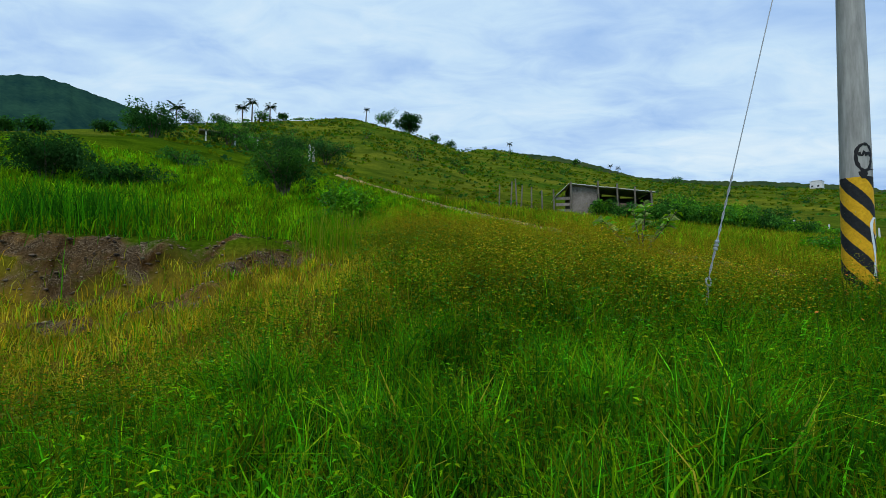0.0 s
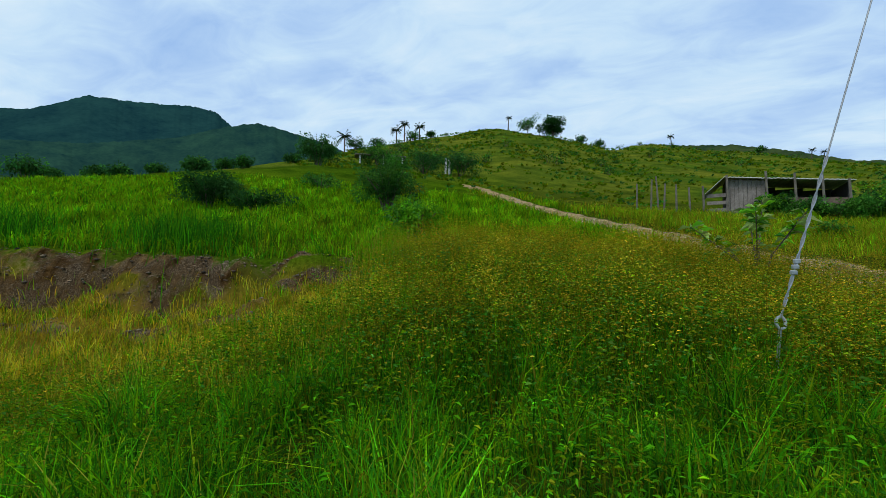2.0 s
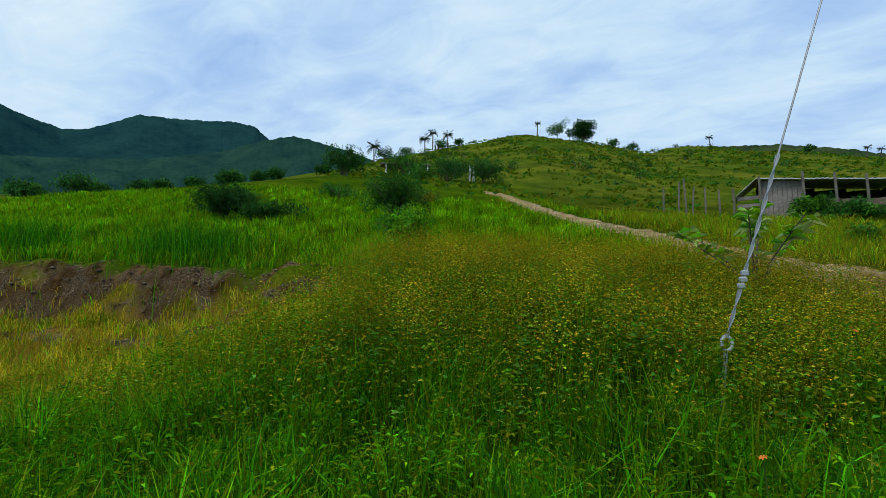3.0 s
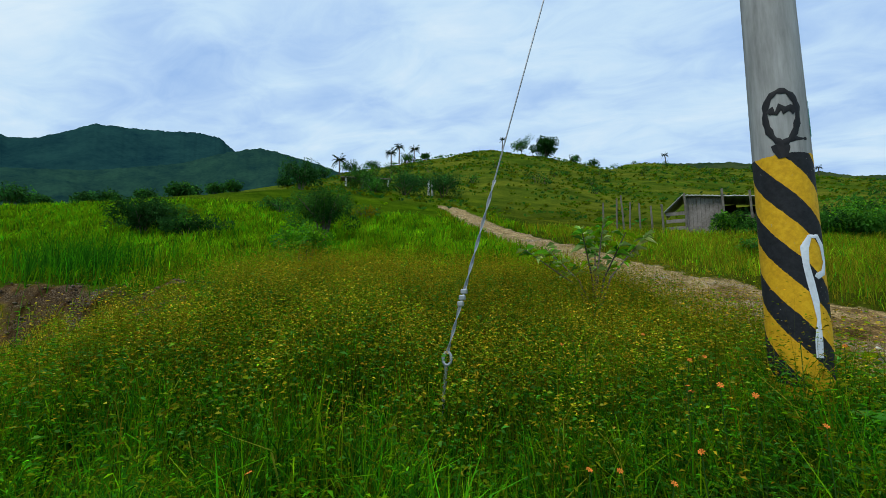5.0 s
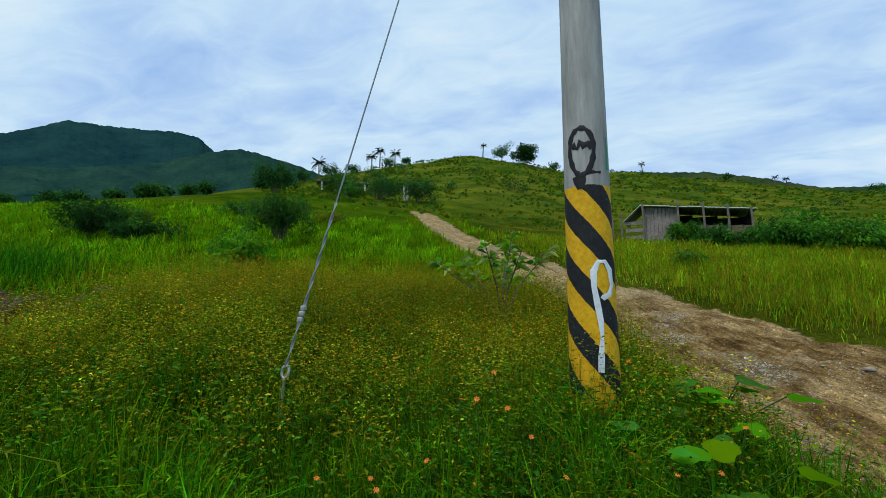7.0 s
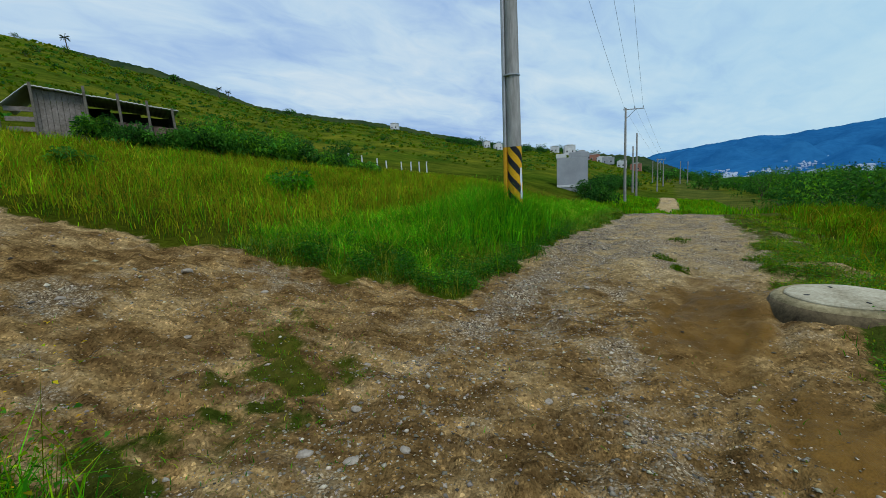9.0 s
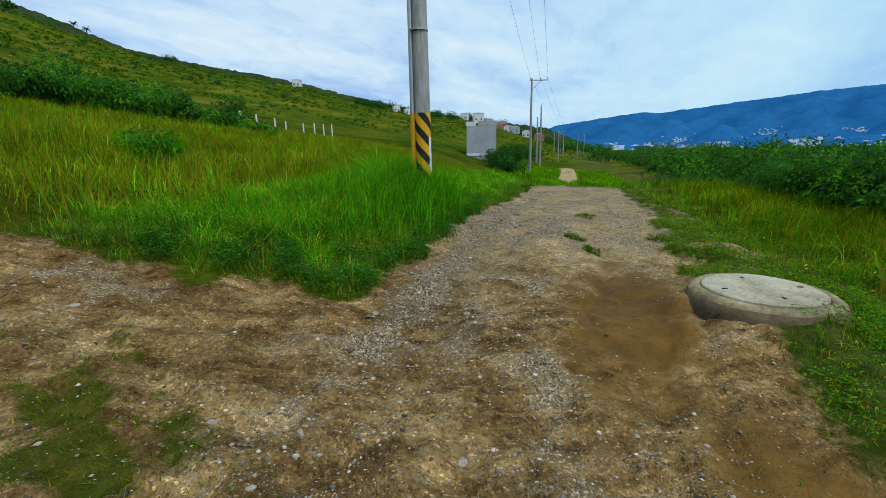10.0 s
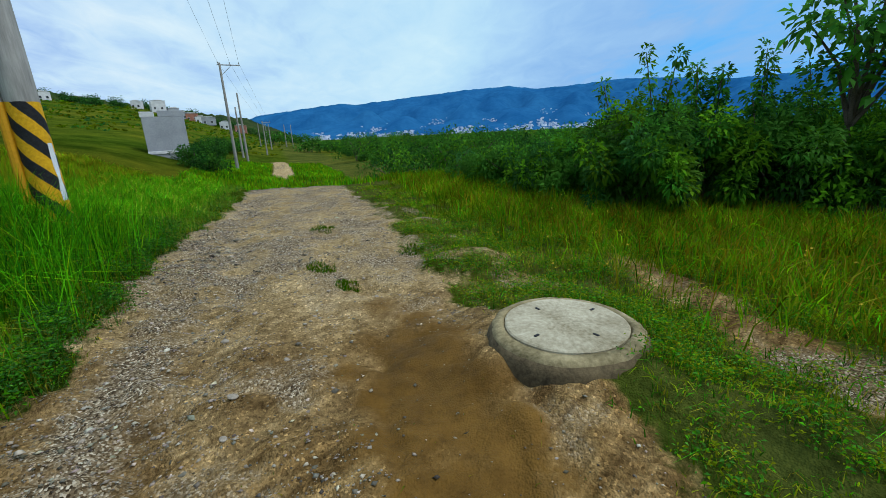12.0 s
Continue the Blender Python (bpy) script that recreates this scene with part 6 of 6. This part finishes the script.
# taller growth along the downhill side of the climbing track
x, y, rng = scatter(60000, -22, -1, 4.5, 32, 847, lambda x, y, u, w: np.exp(-((side_gap(x, y) - 0.55) / 0.4) ** 2) * (1 - right_of_side(x, y)) * smooth(8.5, 10.5, y), 0.5)
far = np.hypot(x - 3, y - 2)
blades("track_side_grass", "rank olive grass along the climbing track", x, y, rng.uniform(0.25, 0.6, len(x)) * smooth(-0.1, 0.5, side_gap(x, y)), 0.006 + 0.0009 * far, tints(len(x), rng, [OLIVE, LIME, RUSSET, DEEP], [4, 2, 2, 1.5], 0.25) * patchy(x, y, 844, 1.0, 0.45), rng, 0.6)
# tussocks that hang over the scarp
x, y, rng = scatter(42000, -24, -10.2, 5.2, 8.2, 848, lambda x, y, u, w: np.clip(waves(x, y, 0.8, 849) + 0.1, 0, 1) * (np.exp(-((w - 7.4) / 0.25) ** 2) + 0.6 * np.exp(-((w - 6.0) / 0.18) ** 2)))
blades("scarp_grass", "rank dark grass hanging over the cut bank", x, y, rng.uniform(0.12, 0.34, len(x)), 0.012, tints(len(x), rng, [DEEP, VIVID, OLIVE * 0.7, STRAW * 0.7], [4, 2, 3, 1], 0.3) * patchy(x, y, 850, 0.6, 0.5), rng, 0.9)
x, y, rng = scatter(9000, -13, -8.6, 4.6, 7.6, 846, lambda x, y, u, w: np.exp(-(((x + 1.5) / 0.7) ** 2 + ((y - 8.2) / 0.7) ** 2)))
blades("pale_reeds", "pale upright grass stems at the end of the bank", x, y, rng.uniform(0.5, 1.0, len(x)), 0.009, tints(len(x), rng, [LIME, STRAW, OLIVE, VIVID], [3, 2, 2, 2], 0.2), rng, 0.25)


x, y, rng = scatter(180000, 0.2, 17, 1.0, 5.0, 851, lambda x, y, u, w: off_track(x, y, 0.25) * right_of_side(x, y) * (1 - 0.5 * smooth(10, 17, u)), 0.35)
u, w = along(x, y)
lift = 0.26 + 0.46 * np.exp(-(((u - 5.0) / 2.6) ** 2 + ((w - 2.9) / 1.2) ** 2)) + 0.1 * waves(x, y, 1.2, 852)
edge = smooth(0.0, 1.1, track_gap(x, y))
grey = (1 - edge)[:, None]
tone = tints(len(x), rng, [VIVID, DEEP, LIME, OLIVE, STRAW], [4.6, 3.6, 1.5, 1.5, 1.4], 0.34) * 1.35 * patchy(x, y, 853, 0.4, 0.7)
tone = tone + (tints(len(x), rng, [DEEP, OLIVE * 0.9, STRAW, np.array((0.13, 0.19, 0.06))], [2.4, 2, 1.6, 3], 0.35) - tone) * grey
blades("bank_grass", "vivid green grass on the bank between the tracks", x, y, (0.07 + lift * edge) * rng.uniform(0.45, 1.25, len(x)), 0.006 + 0.006 * rng.random(len(x)), tone, rng, 0.9)
x, y, rng = scatter(34000, 2.2, 9, 1.5, 4.2, 854, lambda x, y, u, w: off_track(x, y, 0.5) * np.exp(-(((u - 4.9) / 1.5) ** 2 + ((w - 2.3) / 0.6) ** 2)), 0.5)
blades("bank_tussock", "tall bright grass hiding the foot of the conduit pole", x, y, rng.uniform(0.5, 1.1, len(x)), 0.011, tints(len(x), rng, [VIVID * 1.15, DEEP, LIME], [5, 2.5, 1.5], 0.28) * patchy(x, y, 859, 0.5, 0.5), rng, 0.5)
x, y, rng = scatter(26000, 0.0, 9, 1.2, 4.2, 855, lambda x, y, u, w: off_track(x, y, 0.3) * right_of_side(x, y) * smooth(-0.25, 0.35, waves(x, y, 0.9, 856)) * (1 - smooth(6, 9, u)))
n = len(x)
weeds("bank_weeds", "dark creeping leafy weeds on the bank's edge", x, y, rng.uniform(0.1, 0.3, n), rng, 9, 0.04, 0.4, tints(9 * n, rng, [MID_LEAF, DEEP, VIVID, DARK_LEAF * 1.5], [3, 3, 1.5, 2], 0.3), tints(n, rng, [DEEP, STRAW * 0.6], [2, 1]), 0.8)
x, y, rng = scatter(5200, 0.2, 9, 1.3, 3.6, 857, lambda x, y, u, w: off_track(x, y, 0.4) * right_of_side(x, y) * smooth(0.1, 0.6, waves(x, y, 1.3, 858)))
blades("straw_stems", "bleached dry grass stems on the bank", x, y, rng.uniform(0.2, 0.5, len(x)), 0.005, tints(len(x), rng, [STRAW, STRAW * 1.2, OLIVE], [3, 2, 1]), rng, 1.0)

x, y, rng = scatter(170000, -6, 34, 3.8, 24, 861, lambda x, y, u, w: off_track(x, y, 0.4) * right_of_side(x, y) * (1 - 0.6 * smooth(10, 24, w)), 0.3)
p = 0.5 + 0.5 * waves(x, y, 3.5, 862)
far = np.hypot(x - 8, y - 3)
blades("meadow_grass", "tall olive meadow grass above the tracks", x, y, rng.uniform(0.25, 0.6, len(x)) * (0.7 + 0.5 * p) * (0.3 + 0.7 * smooth(0.1, 1.3, track_gap(x, y))), 0.006 + 0.0008 * far, tints(len(x), rng, [OLIVE, LIME, np.array((0.19, 0.15, 0.01)), DEEP, VIVID], [5, 1.5, 6, 1.2, 0.5], 0.28) * 1.3 * patchy(x, y, 863, 1.1, 0.45), rng, 0.65)


def below(x, y, u, w):
    manhole_clear = 1 - np.exp(-((np.hypot(x - 12.13, y - 2.52) / 0.66) ** 10))
    strip = 1 - 0.9 * np.exp(-((np.abs(w + 3.6 + 0.25 * u) / 0.4) ** 2)) * smooth(-2.2, -1, u) * (1 - smooth(2.6, 4.5, u))
    return off_track(x, y, 0.4) * manhole_clear * strip


x, y, rng = scatter(120000, -3.5, 14, -6.0, -1.5, 871, lambda x, y, u, w: below(x, y, u, w) * (1 - 0.75 * smooth(-3.4, -2.4, w) * smooth(1.5, 3, u) * smooth(-0.3, 0.3, waves(x, y, 1.1, 64))), 0.7)
u, w = along(x, y)
blades("verge_grass", "short trodden green grass on the lower verge", x, y, (0.05 + 0.10 * smooth(-2.0, -5.0, w)) * rng.uniform(0.6, 1.6, len(x)), 0.008, tints(len(x), rng, [DEEP, VIVID, OLIVE, STRAW * 0.8], [2.5, 1.2, 4, 1.8], 0.32) * 1.1 * patchy(x, y, 875, 0.5, 0.55), rng, 1.1)
x, y, rng = scatter(90000, 0, 32, -10.0, -2.6, 872, lambda x, y, u, w: below(x, y, u, w) * smooth(-3.2, -5.2, w + 0.06 * np.maximum(u - 6, 0)), 0.35)
far = np.hypot(x - 9, y - 4)
blades("rough_grass", "rough yellow-green grass before the thicket", x, y, rng.uniform(0.22, 0.55, len(x)), 0.009 + 0.0012 * far, tints(len(x), rng, [OLIVE, LIME, VIVID, STRAW * 0.8, RUSSET], [4, 2.6, 1.8, 1.2, 1.6], 0.25) * 0.85 * patchy(x, y, 876, 0.9, 0.5), rng, 0.75)
x, y, rng = scatter(18000, -2, 7, -5.5, -1.9, 873, lambda x, y, u, w: below(x, y, u, w) * smooth(-0.1, 0.4, waves(x, y, 0.9, 874) + 0.7 * np.exp(-((np.hypot(x - 12.3, y - 1.9) / 0.9) ** 2))))
n = len(x)
weeds("verge_weeds", "low creeping leafy weeds on the verge", x, y, rng.uniform(0.06, 0.2, n), rng, 7, 0.03, 0.45, 1.25 * tints(7 * n, rng, [MID_LEAF, DEEP, VIVID, OLIVE], [2, 2.2, 0.8, 4]), tints(n, rng, [DEEP], [1]), 0.9)
x, y, rng = scatter(34000, 15, 62, -6, 7, 877, lambda x, y, u, w: off_track(x, y, 0.6) * (1 - 0.4 * smooth(30, 60, u)), 0.3)
far = np.hypot(x - 9, y - 4)
blades("hollow_grass", "green grass in the hollow beyond the rise of the track", x, y, rng.uniform(0.2, 0.5, len(x)), 0.012 + 0.0016 * far, tints(len(x), rng, [OLIVE, LIME, VIVID, DEEP], [3, 2.4, 2, 1.4], 0.2) * 1.2 * patchy(x, y, 878, 2.0, 0.3), rng, 0.5)
x, y, rng = scatter(9000, -0.6, 3.4, -3.4, -0.8, 879, lambda x, y, u, w: np.exp(-((np.hypot(x - 12.13, y - 2.52) - 0.8) / 0.14) ** 2) * smooth(0.2, -0.5, (x - 12.13) * 0.2 + (y - 2.52) * 0.98 + 0.25))
blades("rim_grass", "low grass growing against the concrete collar", x, y, rng.uniform(0.05, 0.15, len(x)), 0.008, tints(len(x), rng, [DEEP, OLIVE, VIVID, STRAW * 0.8], [3, 3, 2, 1]), rng, 0.8)
# thin grass on the island and in the middle of the tracks
x, y, rng = scatter(42000, -4.0, 1.5, -1.5, 4.0, 881, lambda x, y, u, w: 0.75 * island(x, y) + 0.02)
blades("trodden_grass", "trodden grass between the wheel tracks", x, y, rng.uniform(0.02, 0.07, len(x)), 0.006, tints(len(x), rng, [DEEP, OLIVE, STRAW, VIVID], [3, 3, 1.2, 1.2]), rng, 1.0)
for k, (px, py, rr) in enumerate(((14.9, 4.75, 0.28), (14.2, 4.35, 0.2), (17.6, 5.1, 0.35), (15.6, 3.5, 0.3))):
    r2 = np.random.default_rng(885 + k)
    a, d = r2.uniform(0, 6.28, 500), rr * np.sqrt(r2.random(500))
    ob = blades("grass_tuft", "small low grass tuft growing in the dirt track", px + d * np.cos(a), py + d * np.sin(a) * 0.7, r2.uniform(0.03, 0.09, 500), 0.008, tints(500, r2, [DEEP * 0.7, OLIVE * 0.7], [2, 2]), r2, 0.9)
    tagged(ob, group="tufts in the track", kind="thing")
    ob["kind"] = "thing"

# ---- flowers


def flower(bm, c, r, lean, petals=7):
    m = Matrix.Translation(c) @ Matrix.Rotation(lean[0], 4, "X") @ Matrix.Rotation(lean[1], 4, "Y")
    o = bm.verts.new(m @ Vector((0, 0, 0)))
    for k in range(petals):
        a = 2 * math.pi * k / petals
        p = [bm.verts.new(m @ Vector((r * f * math.cos(a + d), r * f * math.sin(a + d), h))) for f, d, h in ((0.75, -0.3, 0.006), (1.0, 0, 0.002), (0.75, 0.3, 0.006))]
        bm.faces.new((o, *p))


def flowers(name, label, n, u0, u1, w0, w1, tall, r, mat, seed, keep):
    x, y, rng = scatter(n, u0, u1, w0, w1, seed, keep)
    z = height(x, y)
    base = empty(name, float(x[0]), float(y[0]), float(z[0]))
    for i in range(len(x)):
        ob = base if i == 0 else None
        f = empty(name, float(x[i]), float(y[i]), float(z[i])) if i else base
        tagged(f, label, "flower", name + " patch")
        h = rng.uniform(*tall)
        dx, dy = rng.normal(0, 0.04), rng.normal(0, 0.04)
        bm = bmesh.new()
        tube(bm, [(0, 0, -0.02), (dx * 0.4, dy * 0.4, h * 0.6), (dx, dy, h)], 0.003, 3, False)
        st = part("stem", bm, LEAF, f)
        a = st.data.attributes.new("tint", "FLOAT_COLOR", "POINT")
        a.data.foreach_set("color", np.tile((0.05, 0.13, 0.02, 1), len(st.data.vertices)).astype(np.float32))
        bm = bmesh.new()
        flower(bm, Vector((dx, dy, h)), r * rng.uniform(0.8, 1.2), (rng.uniform(-0.6, 0.9), rng.uniform(-0.5, 0.5)))
        part("petals", bm, mat, f)


flowers("orange_flower", "small orange wild flower in the grass", 480, -8.5, -2.6, -1.2, 2.6, (0.44, 0.66), 0.015, PETAL, 901, lambda x, y, u, w: off_track(x, y) * (0.02 + 0.8 * np.exp(-((x - 5.2) ** 2 + (y - 4.3) ** 2) / 1.3)))
flowers("yellow_flower", "small yellow wild flower in the rough grass", 150, 0.5, 9, -6.5, -3.0, (0.12, 0.3), 0.018, PETAL_YELLOW, 902, lambda x, y, u, w: below(x, y, u, w) * 0.6)

# ---- stones of the track
def pebble_mesh(name, count, keep, u0, u1, w0, w1, seed, size, label, tint=(1.0, 0.88, 0.7)):
    x, y, rng = scatter(count, u0, u1, w0, w1, seed, keep)
    n = len(x)
    z = height(x, y)
    s = size[0] * np.exp(np.minimum(rng.gamma(1.3, 0.42, n), 1.9) * size[1])
    oct_v = np.array([(1, 0, 0), (-1, 0, 0), (0, 1, 0), (0, -1, 0), (0, 0, 1), (0, 0, -1)], float)
    oct_f = np.array([(0, 2, 4), (2, 1, 4), (1, 3, 4), (3, 0, 4), (2, 0, 5), (1, 2, 5), (3, 1, 5), (0, 3, 5)])
    v = oct_v[None] * (s[:, None, None] * rng.uniform(0.6, 1.25, (n, 6, 1))) * np.array((1.2, 0.9, 0.5))
    a = rng.uniform(0, 6.28, n)
    c, q = np.cos(a)[:, None], np.sin(a)[:, None]
    v = np.stack([v[..., 0] * c - v[..., 1] * q, v[..., 0] * q + v[..., 1] * c, v[..., 2]], -1) + np.stack([x, y, z + s * 0.02], -1)[:, None]
    f = (oct_f[None] + 6 * np.arange(n)[:, None, None]).reshape(-1, 3)
    tone = np.where(rng.random((n, 1)) < 0.16, rng.uniform(0.34, 0.62, (n, 1)), np.clip(rng.normal(0.2, 0.09, (n, 1)), 0.05, 0.4)) * np.array(tint) * np.exp(rng.normal(0, 0.05, (n, 3)))
    return tagged(tri_mesh(name, v.reshape(-1, 3), f, PEBBLE, np.repeat(tone, 6, 0)), label, "gravel", kind="stuff")


PEBBLE, _t, _s = material("loose_stone", 0.9)
_a = _t.nodes.new("ShaderNodeAttribute")
_a.attribute_name = "tint"
_t.links.new(mix_color(_t, 0.6, _a.outputs["Color"], ramp(_t, noise_tex(_t, position(_t), 60, 4), [(0.3, (0.6, 0.6, 0.6)), (0.7, (1.35, 1.35, 1.35))]), "MULTIPLY"), _s.inputs["Base Color"])


def on_track(x, y, u, w):
    mud = np.exp(-((((u - 1.6) / 1.9) ** 2 + ((w + 1.0) / 0.6) ** 2) ** 2))
    heap = np.exp(-(((w - 0.95) / 0.55) ** 2)) + np.exp(-(((w + 0.35 - 0.3 * u) / 0.5) ** 2)) * (u < 1.2) + 0.3 + 0.35 * waves(x, y, 1.5, 911)
    return (1 - smooth(-0.15, 0.15, track_gap(x, y))) * (1 - 0.92 * mud) * (1 - 0.8 * island(x, y)) * np.clip(heap, 0.05, 1)


pebble_mesh("gravel", 105000, on_track, -3.6, 7.5, -2.4, 4.5, 921, (0.0048, 0.78), "loose grey and tan gravel on the track")
pebble_mesh("gravel", 22000, on_track, 5, 19, -2.6, 1.6, 922, (0.011, 0.6), "loose gravel further along the track")
pebble_mesh("gravel", 20000, on_track, -9, 1, 3.5, 32, 923, (0.012, 0.7), "loose stones on the climbing side track")
pebble_mesh("gravel", 4200, lambda x, y, u, w: (1 - smooth(-0.15, 0.1, track_gap(x, y))) * (np.exp(-(((w - 0.75) / 0.5) ** 2)) + 0.6 * np.exp(-(((w + 0.2 + 0.05 * u) / 0.22) ** 2)) + 0.04), -0.3, 13, -2.2, 1.8, 925, (0.011, 0.62), "pale angular stones along the wheel lines", (1.15, 1.02, 0.82))
pebble_mesh("bank_stones", 6000, lambda x, y, u, w: gully(u, w), -24, -10.3, 4.6, 7.6, 924, (0.016, 0.7), "dark stones in the cut earth bank", (0.5, 0.36, 0.24))


def stone(x, y, size, seed):
    rng = np.random.default_rng(seed)
    bm = bmesh.new()
    bmesh.ops.create_icosphere(bm, subdivisions=2, radius=1.0)
    for v in bm.verts:
        k = 1 + 0.22 * noise.noise(v.co * 1.4 + Vector((seed, 0, 0))) + 0.1 * noise.noise(v.co * 3.1)
        v.co = Vector((v.co.x * 1.2 * k, v.co.y * 0.85 * k, v.co.z * 0.55 * k)) * size
    ob = part("stone", bm, STONE, None)
    ob.matrix_world = pose(x, y, ground_z(x, y) + size * 0.12, rng.uniform(-8, 8), rng.uniform(-8, 8), rng.uniform(0, 360))
    return tagged(ob, "pale stone lying on the dirt track", "stone", "loose pale stones")


for k, (x, y, s) in enumerate(((8.95, 4.89, 0.03), (9.25, 4.06, 0.05), (8.42, 8.13, 0.085), (8.3, 4.9, 0.05), (8.55, 4.75, 0.035), (8.75, 5.35, 0.04), (8.0, 4.55, 0.06), (8.2, 4.35, 0.05), (7.85, 4.75, 0.06), (9.5, 4.9, 0.025), (11.2, 5.2, 0.045), (11.9, 4.9, 0.05), (12.5, 4.7, 0.045),
                                     (11.55, 4.85, 0.04), (10.5, 5.6, 0.06), (10.9, 5.35, 0.05), (13.3, 4.6, 0.05), (12.9, 5.3, 0.05), (14.6, 5.2, 0.06), (10.3, 5.2, 0.035), (7.3, 7.9, 0.06), (6.6, 9.4, 0.07), (7.9, 6.6, 0.05), (5.9, 11.2, 0.07), (8.9, 7.3, 0.06), (13.8, 4.0, 0.045), (11.0, 4.9, 0.055), (10.2, 4.6, 0.03))):
    stone(x, y, s * 0.62, 930 + k)
